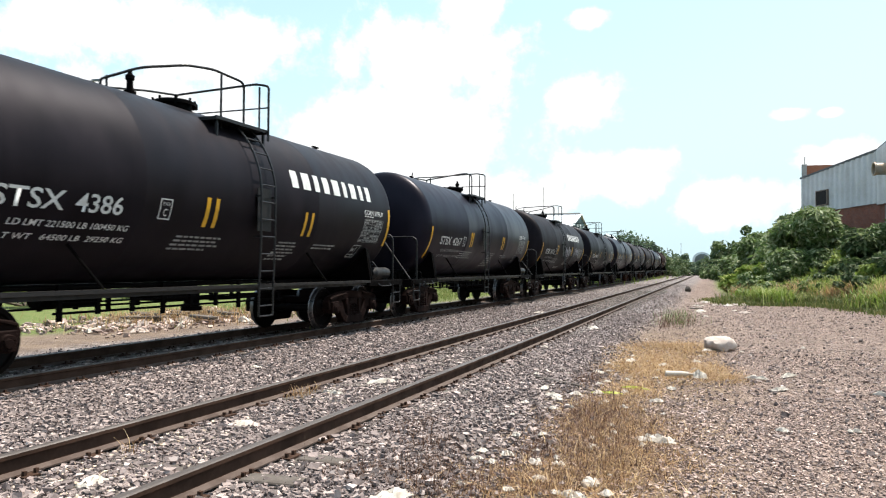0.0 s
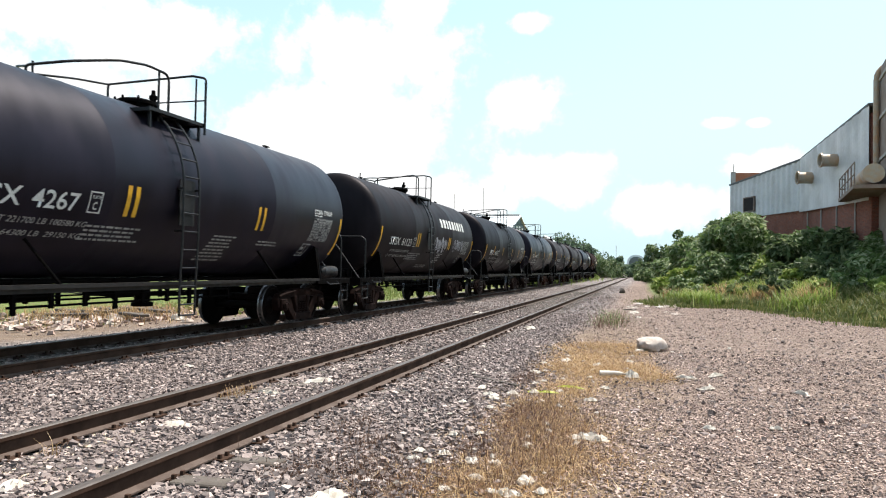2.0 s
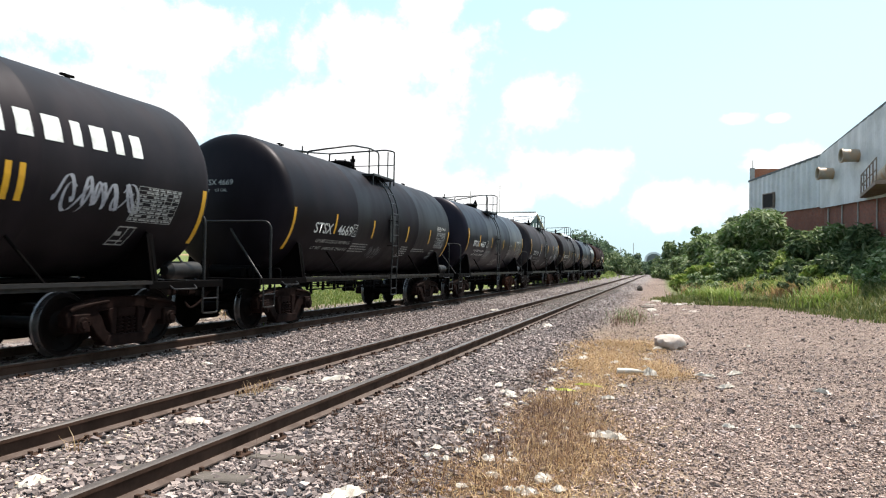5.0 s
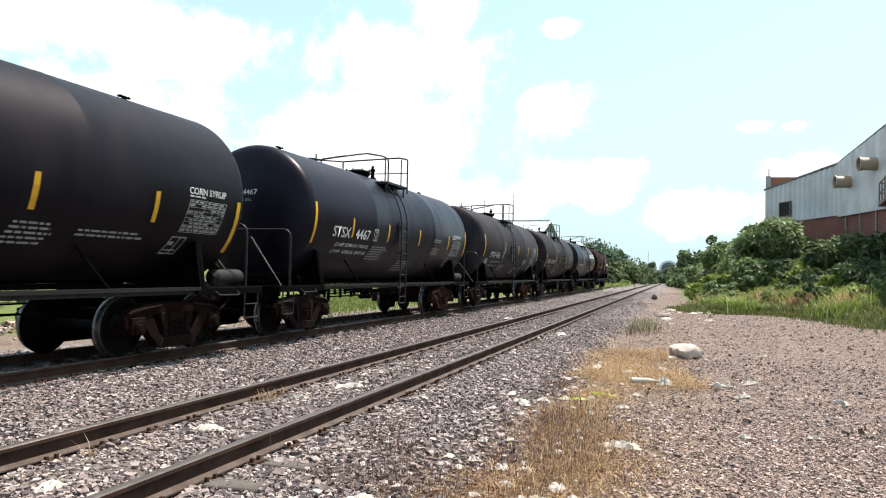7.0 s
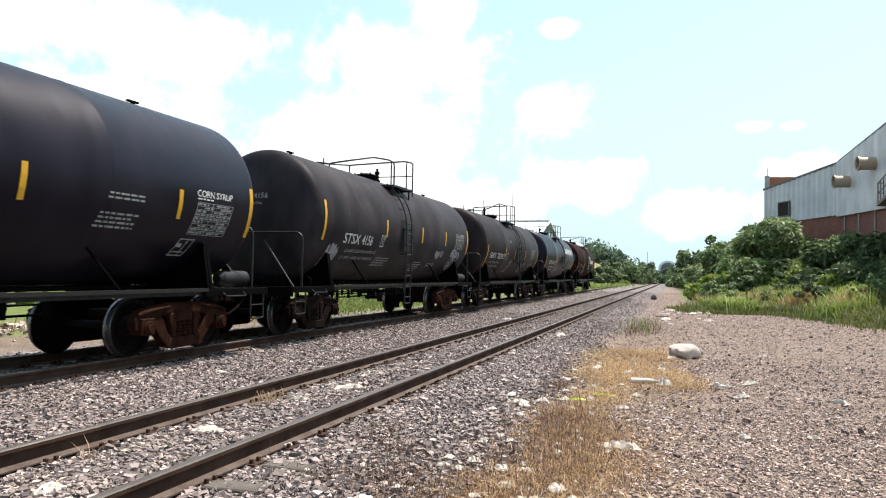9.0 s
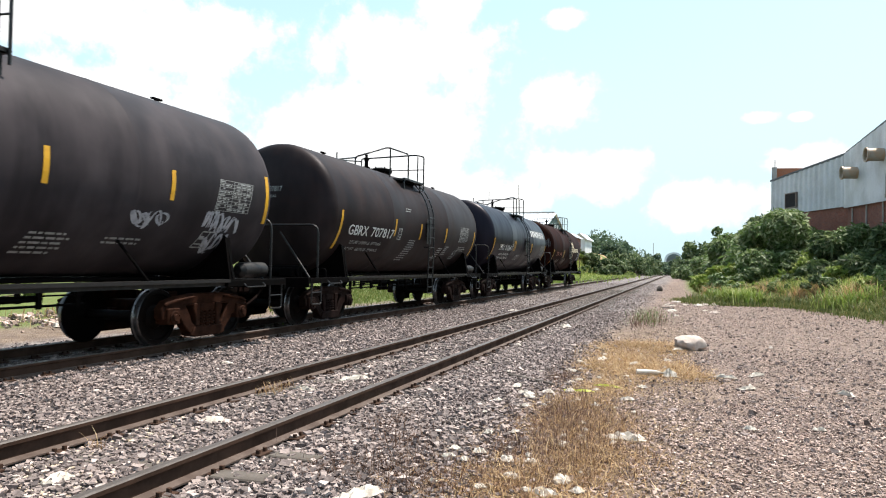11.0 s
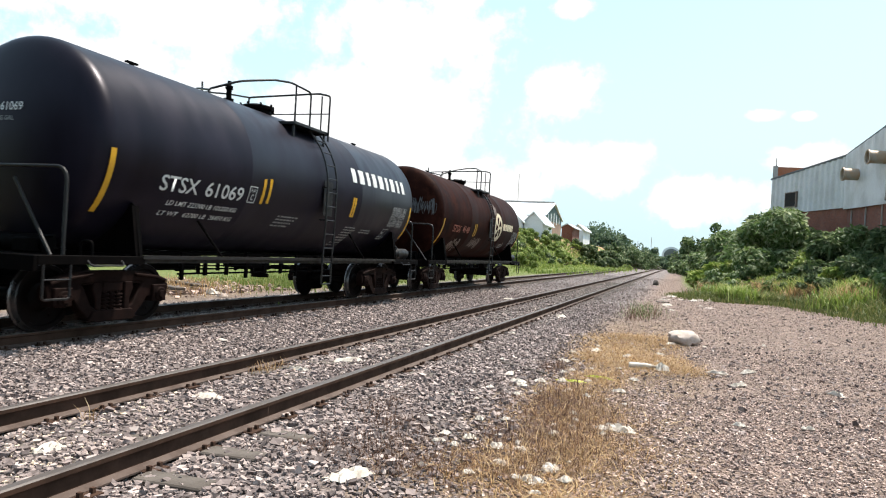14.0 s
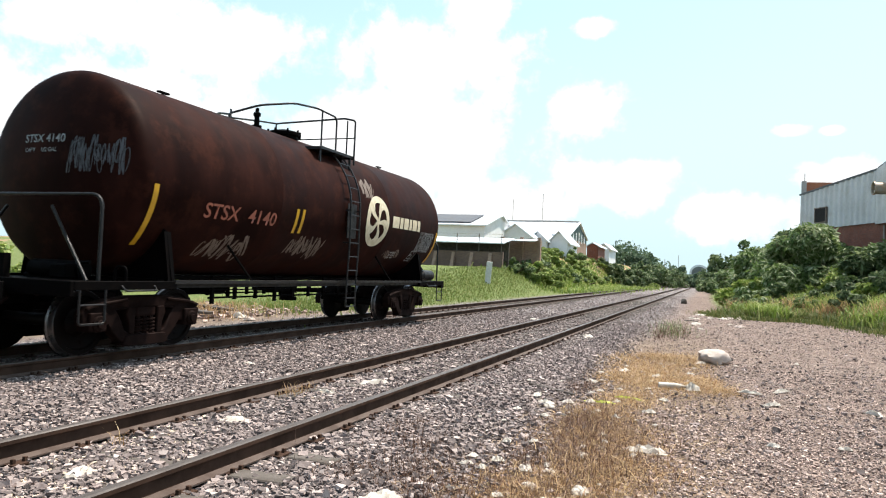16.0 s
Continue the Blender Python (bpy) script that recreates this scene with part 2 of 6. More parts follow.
M_LEAF = leaf_material("castor_leaves", (0.055, 0.10, 0.028), (0.15, 0.22, 0.065), (0.50, 0.53, 0.34))
M_LEAF_YOUNG = leaf_material("young_yellow_green_leaves", (0.11, 0.17, 0.028), (0.22, 0.30, 0.06), (0.46, 0.48, 0.18))
M_LEAF_DARK = leaf_material("dark_tree_leaves", (0.035, 0.062, 0.022), (0.085, 0.13, 0.045), (0.30, 0.34, 0.18))
# distance haze is mixed into this paler, flatter leaf colour
M_LEAF_HAZE = leaf_material("haze_paled_leaves", (0.07, 0.11, 0.065), (0.10, 0.15, 0.085), (0.16, 0.21, 0.12))
M_GRASS = leaf_material("green_grass_blades", (0.06, 0.085, 0.020), (0.125, 0.155, 0.042), (0.30, 0.255, 0.11))
M_LAWN = leaf_material("short_green_grass", (0.11, 0.15, 0.034), (0.18, 0.23, 0.055), (0.34, 0.31, 0.13))
M_STRAW = leaf_material("dry_straw", (0.19, 0.10, 0.05), (0.42, 0.26, 0.125), (0.70, 0.53, 0.30))
M_TWIG = leaf_material("dry_weed_stalks", (0.06, 0.03, 0.02), (0.13, 0.07, 0.045), (0.24, 0.14, 0.09))
M_BARK = plain("bark", (0.10, 0.075, 0.055), (0.05, 0.035, 0.025), 0.9, scale=8, bump=0.4)


def stone_material(name, warm):
    n = Nodes(name)
    col = n.ramp(n.island(), [(0.0, (0.045, 0.037, 0.036)), (0.3, (0.11, 0.092, 0.088)), (0.6, (0.21, 0.176, 0.168)),
                              (0.88, (0.33, 0.285, 0.265)), (1.0, (0.52, 0.465, 0.43))])
    grain = n.noise(60, 3.0)
    col = n.mix(0.22, col, n.ramp(grain, [(0.3, (0.12, 0.10, 0.095)), (0.7, (0.40, 0.36, 0.34))]))
    col = n.mix(1.0, col, warm, "MULTIPLY")
    n.bump(grain, 0.3, 0.004)
    return n.done(col, 0.85, 0.0, 0.3)


M_STONE = stone_material("ballast_stone", (1.06, 0.97, 0.94))
M_GRAVEL = stone_material("yard_gravel_stone", (1.55, 1.33, 1.20))


def ground_material():
    """Grey ballast round the tracks, a browner gravel yard, dry grass between them, green grass beyond."""
    n = Nodes("gravel_and_grass_ground")
    sp = n.nt.nodes.new("ShaderNodeSeparateXYZ")
    n.put(n.tc.outputs["Object"], sp.inputs[0])
    x, y = sp.outputs[0], sp.outputs[1]
    wob = n.math("MULTIPLY", n.math("SUBTRACT", n.noise(0.55, 5.0), 0.5), 3.0)
    cell = n.voronoi(21.0)
    edge = n.voronoi(21.0, "DISTANCE_TO_EDGE")
    shade = n.nt.nodes.new("ShaderNodeSeparateColor")
    n.put(cell["Color"], shade.inputs[0])
    pebble = n.ramp(shade.outputs[0], [(0.0, (0.10, 0.088, 0.085)), (0.35, (0.20, 0.175, 0.168)), (0.7, (0.30, 0.255, 0.245)), (1.0, (0.48, 0.43, 0.40))])
    gap = n.band(edge["Distance"], 0.0, 0.12)
    ballast = n.mix(1.0, n.mix(gap, (0.075, 0.062, 0.06), pebble), (0.88, 0.86, 0.85), "MULTIPLY")
    coarse = n.voronoi(6.5)
    speck = n.nt.nodes.new("ShaderNodeSeparateColor")
    n.put(coarse["Color"], speck.inputs[0])
    ballast = n.mix(n.band(speck.outputs[1], 0.35, 1.0, 0.0, 0.55), ballast, n.ramp(speck.outputs[0], [(0.0, (0.09, 0.075, 0.072)), (0.6, (0.24, 0.20, 0.195)), (1.0, (0.46, 0.41, 0.39))]))
    yard = n.mix(1.0, n.mix(0.35, ballast, n.ramp(n.noise(0.8, 8.0, 0.7), [(0.25, (0.17, 0.125, 0.105)), (0.75, (0.40, 0.31, 0.26))])), (0.98, 0.88, 0.80), "MULTIPLY")
    soil = n.ramp(n.noise(1.7, 8.0, 0.7), [(0.25, (0.09, 0.058, 0.042)), (0.5, (0.18, 0.122, 0.08)), (0.8, (0.33, 0.245, 0.16))])
    green = n.ramp(n.noise(2.2, 8.0, 0.75), [(0.25, (0.065, 0.095, 0.024)), (0.5, (0.125, 0.16, 0.042)), (0.72, (0.20, 0.175, 0.08)), (0.9, (0.27, 0.21, 0.11))])
    # yard to the side of the camera
    col = n.mix(n.band(n.math("ADD", x, n.math("MULTIPLY", wob, 0.4)), -2.3, -0.9), ballast, yard)
    patch = n.ramp(n.noise(2.6, 9.0, 0.75), [(0.3, (0.62, 0.60, 0.60)), (0.5, (0.95, 0.95, 0.95)), (0.7, (1.35, 1.33, 1.3))])
    col = n.mix(1.0, col, patch, "MULTIPLY")
    # strip of dry grass along the edge of the ballast
    d1 = n.math("ABSOLUTE", n.math("ADD", n.math("ADD", x, 0.85), n.math("MULTIPLY", wob, 0.35)))
    along = n.math("MULTIPLY", n.band(y, 3.0, 5.0), n.band(y, 26.0, 14.0))
    col = n.mix(n.math("MULTIPLY", n.math("MULTIPLY", n.band(d1, 1.55, 0.7), along), 0.85), col, soil)
    # grass beyond the yard
    far = n.math("ADD", n.math("SUBTRACT", y, 34.3), n.math("MULTIPLY", n.math("MAXIMUM", n.math("SUBTRACT", x, 4.8), 0.0), 3.6))
    side = n.math("MINIMUM", n.math("MULTIPLY", far, 0.5), n.math("SUBTRACT", x, n.band(y, 38.0, 60.0, 0.9, 0.2)))
    col = n.mix(n.band(n.math("ADD", side, n.math("MULTIPLY", wob, 0.35)), -0.3, 0.5), col, green)
    # dirt, then grass, behind the train
    left = n.math("ADD", n.math("SUBTRACT", -11.4, x), n.math("MULTIPLY", wob, 0.45))
    col = n.mix(n.math("MULTIPLY", n.band(left, -0.4, 0.6), 0.75), col, soil)
    col = n.mix(n.band(n.math("ADD", left, n.math("MINIMUM", n.math("MULTIPLY", n.math("SUBTRACT", y, 23.0), 0.16), 1.0)), 0.4, 1.8), col, green)
    bare = n.math("MULTIPLY", n.band(n.noise(0.16, 3.0), 0.49, 0.56), n.math("MULTIPLY", n.band(x, -11.8, -12.8), n.band(y, 62.0, 70.0)))
    col = n.mix(n.math("MULTIPLY", bare, 0.9), col, (0.34, 0.21, 0.125))
    hgt = n.math("ADD", n.math("MULTIPLY", edge["Distance"], 2.0), n.math("MULTIPLY", n.noise(40, 4.0), 0.3))
    n.bump(hgt, 0.9, 0.03)
    return n.done(col, 0.9, 0.0, 0.25)


M_GROUND = ground_material()

# ---- mesh helpers ----


def finish(me, material, smooth=None):
    if material:
        for mm in material if isinstance(material, (list, tuple)) else (material,):
            me.materials.append(mm)
    if smooth:
        me.shade_smooth()
        me.set_sharp_from_angle(angle=radians(smooth))
    return me


def part(name, bm, material, parent, label="", smooth=None, at=None):
    """One mesh object under a thing; bm may be a bmesh or a mesh that is shared."""
    me = bm
    if isinstance(bm, bmesh.types.BMesh):
        me = bpy.data.meshes.new(name)
        bm.to_mesh(me)
        bm.free()
        finish(me, material, smooth)
    ob = new(name, me)
    if parent is not None:
        ob.parent = parent
    if at is not None:
        ob.matrix_basis = at
    return tagged(ob, label)


SHARED = {}


def shared(key, build, material, smooth=None):
    """A mesh that alike parts share."""
    if key not in SHARED:
        bm = build()
        me = bpy.data.meshes.new(key)
        bm.to_mesh(me)
        bm.free()
        SHARED[key] = finish(me, material, smooth)
    return SHARED[key]


def box(bm, c, s, rot=None, mi=0):
    m = Matrix.Translation(c) @ (rot or Matrix()) @ Matrix.Diagonal((*s, 1))
    r = bmesh.ops.create_cube(bm, size=1.0, matrix=m)
    if mi:
        for f in {f for v in r["verts"] for f in v.link_faces}:
            f.material_index = mi
    return r["verts"]


def tube(bm, pts, r, seg=8, closed=False):
    """A round bar along a line of points."""
    pts = [Vector(p) for p in pts]
    n = len(pts)
    rings = []
    up = None
    for i, p in enumerate(pts):
        a = pts[i - 1] if i or closed else p
        b = pts[(i + 1) % n] if i < n - 1 or closed else p
        d = (b - a).normalized()
        if up is None or abs(up.dot(d)) > 0.95:
            up = Vector((0, 0, 1)) if abs(d.z) < 0.9 else Vector((1, 0, 0))
        e = d.cross(up).normalized()
        up = e.cross(d).normalized()
        rings.append([bm.verts.new(p + r * (math.cos(2 * math.pi * k / seg) * e + math.sin(2 * math.pi * k / seg) * up)) for k in range(seg)])
    for i in range(n if closed else n - 1):
        a, b = rings[i], rings[(i + 1) % n]
        for k in range(seg):
            bm.faces.new((a[k], a[(k + 1) % seg], b[(k + 1) % seg], b[k]))
    if not closed:
        bm.faces.new(rings[0][::-1])
        bm.faces.new(rings[-1])


def bend(pts, r, steps=4):
    """The line with its corners rounded."""
    pts = [Vector(p) for p in pts]
    out = [pts[0]]
    for a, b, c in zip(pts, pts[1:], pts[2:]):
        d0, d1 = (a - b), (c - b)
        q = min(r, d0.length * 0.45, d1.length * 0.45)
        s, e = b + d0.normalized() * q, b + d1.normalized() * q
        for k in range(steps + 1):
            u = k / steps
            out.append((1 - u) ** 2 * s + 2 * u * (1 - u) * b + u * u * e)
    return out + [pts[-1]]


def lathe(bm, prof, axis="Y", seg=48, mi=None):
    """Turn (along, radius) pairs about an axis through the origin."""
    rings = []
    for u, r in prof:
        ring = []
        for k in range(seg):
            a = 2 * math.pi * k / seg
            c, s = r * math.cos(a), r * math.sin(a)
            ring.append(bm.verts.new({"Y": (c, u, s), "X": (u, c, s), "Z": (c, s, u)}[axis]))
        rings.append(ring)
    for i, (a, b) in enumerate(zip(rings, rings[1:])):
        for k in range(seg):
            f = bm.faces.new((a[k], a[(k + 1) % seg], b[(k + 1) % seg], b[k]))
            if mi and mi[i]:
                f.material_index = mi[i]
    bm.faces.new(rings[0])
    bm.faces.new(rings[-1])
    bmesh.ops.recalc_face_normals(bm, faces=bm.faces[:])


def plate(bm, outline, axis, lo, hi):
    """A flat plate: outline in two coordinates, pushed from lo to hi along axis X or Y."""
    def at(p, u):
        return (u, p[0], p[1]) if axis == "X" else (p[0], u, p[1])
    a = [bm.verts.new(at(p, lo)) for p in outline]
    b = [bm.verts.new(at(p, hi)) for p in outline]
    bm.faces.new(a)
    bm.faces.new(b[::-1])
    n = len(a)
    for i in range(n):
        bm.faces.new((a[i], b[i], b[(i + 1) % n], a[(i + 1) % n]))
    bmesh.ops.recalc_face_normals(bm, faces=bm.faces[:])


def thing(name, label, category, at=None, group="", kind=""):
    ob = new(name)
    ob.empty_display_size = 0.2
    if at is not None:
        ob.matrix_basis = at
    return tagged(ob, label, category, group, kind)


# ---- ground ----


def smooth01(u):
    u = max(0.0, min(1.0, u))
    return u * u * (3 - 2 * u)


def height(x, y):
    """Height of the ground: level yard and tracks, a bank that rises behind the train."""
    h = 2.0 * smooth01((-12.4 - x) / 5.5) * smooth01((y - 18) / 44)
    h += 2.6 * smooth01((-12.2 - x) / 7) * smooth01((y - 62) / 45)
    h += 1.2 * smooth01((x - 2.5) / 6) * smooth01((y - 40) / 30)
    h += 0.8 * smooth01((x - 0.6) / 4) * smooth01((y - 34.5 + 3.6 * max(0.0, x - 4.8)) / 11)
    return h


def make_ground():
    xs = np.concatenate([np.linspace(-1500, -70, 9), np.linspace(-60, -30, 13), np.arange(-29, 16, 0.75), np.linspace(16, 60, 16), np.linspace(70, 1500, 9)])
    ys = np.concatenate([np.linspace(-1500, -40, 9), np.arange(-30, 150, 1.5), np.linspace(150, 400, 20), np.linspace(450, 3000, 10)])
    verts = [(x, y, height(x, y)) for y in ys for x in xs]
    w = len(xs)
    faces = [(j * w + i, j * w + i + 1, (j + 1) * w + i + 1, (j + 1) * w + i) for j in range(len(ys) - 1) for i in range(w - 1)]
    me = bpy.data.meshes.new("ground")
    me.from_pydata(verts, [], faces)
    finish(me, M_GROUND, 60)
    tagged(new("ground", me), "gravel yard and railway ballast with grass at its edges", "ground", kind="structure")


make_ground()

# ---- tracks ----
RAIL = [(-0.07, 0), (0.07, 0), (0.07, 0.012), (0.012, 0.032), (0.009, 0.12), (0.036, 0.132), (0.036, 0.16), (0.026, 0.17), (-0.026, 0.17),
        (-0.036, 0.16), (-0.036, 0.132), (-0.009, 0.12), (-0.012, 0.032), (-0.07, 0.012)]


def rail_mesh(lo, hi):
    bm = bmesh.new()
    ys = [lo, -4, 0, 4, 8, 12, 16, 24, 36, 50, 70, 90, hi]
    rings = [[bm.verts.new((x, y, z)) for x, z in RAIL] for y in ys]
    n = len(RAIL)
    for a, b in zip(rings, rings[1:]):
        for k in range(n):
            f = bm.faces.new((a[k], a[(k + 1) % n], b[(k + 1) % n], b[k]))
            f.material_index = 1 if k in (6, 7, 8) else 2 if k in (0, 1, 2, 12, 13) else 0
    bm.faces.new(rings[0])
    bm.faces.new(rings[-1])
    bmesh.ops.recalc_face_normals(bm, faces=bm.faces[:])
    return bm


def sleeper_mesh():
    bm = bmesh.new()
    box(bm, (0, 0, -0.075), (2.5, 0.22, 0.15))
    bmesh.ops.bevel(bm, geom=bm.edges[:], offset=0.012, segments=1, affect="EDGES")
    return bm


def tie_plate_mesh():
    bm = bmesh.new()
    box(bm, (0, 0, 0.008), (0.32, 0.18, 0.014))
    for sx in (-0.11, 0.11):
        for sy in (-0.05, 0.05):
            box(bm, (sx, sy, 0.03), (0.028, 0.026, 0.035))
    return bm


def track(x, near, label):
    t = thing("railway_track", label, "railway track", pose(x, 0, RAIL_TOP - 0.17), kind="structure")
    for side in (-0.7525, 0.7525):
        part("rail", rail_mesh(-25, 175), [M_RAIL_SIDE, M_RAIL_TOP if near or side < 0 else M_RAIL_DULL, M_RAIL_FOOT], t, at=pose(side, 0, 0))
    rnd = random.Random(int(-x * 10))
    y = -3.0
    while y < 52:
        part("sleeper", shared("sleeper", sleeper_mesh, M_SLEEPER), None, t, at=pose(rnd.uniform(-.04, .04), y, -0.012 + rnd.uniform(-.012, .004), 0, 0, rnd.uniform(-1, 1)))
        if y < 30:
            for side in (-0.7525, 0.7525):
                part("tie_plate", shared("tie_plate", tie_plate_mesh, M_RAIL_SIDE), None, t, at=pose(side, y, -0.008))
        y += 0.58
    return t


track(-4.11, True, "empty railway track with rusty rails on grey ballast")
track(TRACK_X, False, "railway track of worn steel rails under the tank train")

# ---- the train ----
TANK_R, TANK_Z = 1.51, 2.62      # radius; height of the axis over the rail
CAR_GAP = 14.3
TRUCK_Y, AXLE = {-1: -4.96, 1: 4.80}, 0.93
HALF = 5.66                      # half the straight part of the shell
WHEEL_R = 0.457


def on_tank(y, z, off=0.006, a0=None):
    """The place on the tank's shell at height z over the rail, or at arc a0."""
    a = math.asin(max(-1, min(1, (z - TANK_Z) / TANK_R))) if a0 is None else a0
    return ((TANK_R + off) * math.cos(a), y, TANK_Z + (TANK_R + off) * math.sin(a))


def shell_quad(bm, y0, y1, z0, z1, off=0.006, lean=0.0, steps=None):
    """A painted patch on the shell."""
    a0, a1 = (math.asin(max(-1, min(1, (z - TANK_Z) / TANK_R))) for z in (z0, z1))
    n = steps or max(1, int(abs(a1 - a0) / 0.08))
    prev = None
    for k in range(n + 1):
        a = a0 + (a1 - a0) * k / n
        dy = lean * k / n
        row = [bm.verts.new(on_tank(y0 + dy, 0, off, a)), bm.verts.new(on_tank(y1 + dy, 0, off, a))]
        if prev:
            bm.faces.new((prev[0], prev[1], row[1], row[0]))
        prev = row


def letters(words, size, width, place, bold=0.0):
    """The words as a mesh, size high, squeezed to a width, each point put where place(u, v) says."""
    cu = bpy.data.curves.new("letters", "FONT")
    cu.body, cu.size, cu.offset, cu.resolution_u = words, 1.0, bold, 3
    tmp = bpy.data.objects.new("letters", cu)
    scene.collection.objects.link(tmp)
    bpy.context.view_layer.update()
    me = bpy.data.meshes.new_from_object(tmp.evaluated_get(bpy.context.evaluated_depsgraph_get()))
    bpy.data.objects.remove(tmp)
    bpy.data.curves.remove(cu)
    co = np.empty(len(me.vertices) * 3)
    me.vertices.foreach_get("co", co)
    co = co.reshape(-1, 3)
    lo, hi = co.min(0), co.max(0)
    sx, sy = width / (hi[0] - lo[0]), size / 0.69
    out = [place((c[0] - lo[0]) * sx, c[1] * sy) for c in co]
    me.vertices.foreach_set("co", np.array(out, dtype=float).ravel())
    me.update()
    return me


def shell_text(car, words, y0, y1, z, size, material, bold=0.012, slant=0.0, name="lettering"):
    a0 = math.asin((z - TANK_Z) / TANK_R)
    me = letters(words, size, y1 - y0, lambda u, v: on_tank(y0 + u + slant * v, 0, 0.007, a0 + v / TANK_R), bold)
    part(name, finish(me, material), None, car)


def head_x(r2, end):
    """Depth of the tank's rounded end at a distance r from the axis."""
    q = min(1.0, r2 / (TANK_R * TANK_R))
    return end * (HALF + 0.17 * math.sqrt(1 - q ** 12) + 0.32 * (1 - q))


def head_text(car, words, x0, x1, z, size, material, shift=0.0, end=-1):
    def place(u, v):
        x, zz = x0 + u, z + v
        return (x, head_x(x * x + (zz - TANK_Z) ** 2, end) + end * 0.012, zz)
    part("end_lettering", finish(letters(words, size, x1 - x0, place, 0.012), material), None, car, at=pose(0, shift, 0))


def bars_text(car, y0, y1, z1, rows, pitch, material, seed, slant=0.0, thick=0.45):
    """Small writing that cannot be read: broken bars."""
    rnd = random.Random(seed)
    bm = bmesh.new()
    for i in range(rows):
        z = z1 - i * pitch
        y = y0 + slant * -i * pitch
        end = y + (y1 - y0) * rnd.uniform(0.75, 1.0)
        while y < end:
            w = rnd.uniform(0.05, 0.17)
            shell_quad(bm, y, min(end, y + w), z - pitch * thick, z, steps=1)
            y += w + 0.03
    part("small_print", bm, material, car, "rows of small white stencilled print")


def scribble(car, y0, y1, z0, z1, material, seed, strokes=9, w=0.03):
    """Sprayed scrawl, loops and zigzags on the shell."""
    rnd = random.Random(seed)
    bm = bmesh.new()
    for s in range(strokes):
        cy = y0 + (y1 - y0) * (s + 0.5) / strokes
        ww = (y1 - y0) / strokes * rnd.uniform(0.5, 0.9)
        lo, hi = z0 + rnd.uniform(0, .3) * (z1 - z0), z1 - rnd.uniform(0, .35) * (z1 - z0)
        ph, k1, k2 = rnd.uniform(0, 6), rnd.uniform(0.7, 1.6), rnd.uniform(1.0, 2.2)
        prev = None
        for k in range(22):
            u = k / 21
            y = cy + ww * math.sin(ph + k1 * 6.28 * u) + ww * (u - 0.5)
            z = (lo + hi) / 2 + (hi - lo) / 2 * math.cos(ph * 2 + k2 * 6.28 * u)
            t = w * (0.5 + 0.5 * math.sin(3.14 * u))
            row = [bm.verts.new(on_tank(y - t, z - t * 0.4, 0.005)), bm.verts.new(on_tank(y + t, z + t * 0.4, 0.005))]
            if prev:
                bm.faces.new((prev[0], prev[1], row[1], row[0]))
            prev = row
    part("graffiti", bm, material, car, "sprayed scrawl of thin looping strokes")


def tank_mesh(material, key):
    def build():
        bm = bmesh.new()
        prof = []
        for q in (0.001, 0.2, 0.4, 0.58, 0.72, 0.82, 0.89, 0.93, 0.96, 0.982, 0.995):
            prof.append((head_x((q * TANK_R) ** 2, -1), q * TANK_R))
        prof += [(5e-3 - HALF, TANK_R), (-2.4, TANK_R), (-2.38, TANK_R + 0.004), (-2.36, TANK_R), (2.3, TANK_R), (2.32, TANK_R + 0.004), (2.34, TANK_R)]
        prof += [(-u, r) for u, r in prof[11::-1]]
        lathe(bm, prof, "Y", 72)
        bmesh.ops.translate(bm, verts=bm.verts[:], vec=(0, 0, TANK_Z))
        return bm
    return shared("tank_" + key, build, material, 50)


def wheelset_mesh():
    bm = bmesh.new()
    prof = [(0.62, 0.09), (0.66, 0.20), (0.665, 0.40), (0.68, WHEEL_R + 0.028), (0.705, WHEEL_R + 0.026), (0.72, WHEEL_R + 0.004), (0.80, WHEEL_R - 0.004),
            (0.81, WHEEL_R - 0.012), (0.808, 0.385), (0.775, 0.37), (0.74, 0.20), (0.80, 0.14), (0.82, 0.10), (1.06, 0.085), (1.06, 0.001)]
    mi = [0, 0, 0, 0, 1, 1, 1, 0, 0, 0, 0, 0, 0, 0]
    for s in (1, -1):
        b2 = bmesh.new()
        lathe(b2, [(s * u, r) for u, r in prof], "X", 40, mi)
        me = bpy.data.meshes.new("t")
        b2.to_mesh(me)
        b2.free()
        bm.from_mesh(me)
        bpy.data.meshes.remove(me)
    tube(bm, [(-0.66, 0, 0), (0.66, 0, 0)], 0.085, 14)
    for s in (1, -1):          # balance marks and chalk on the disc
        for k in range(3):
            a = 2.1 * k + (0.4 if s > 0 else 1.1)
            box(bm, (s * 0.79, 0.27 * math.cos(a), 0.27 * math.sin(a)), (0.012, 0.05, 0.025), Matrix.Rotation(a, 4, "X"))
    return bm


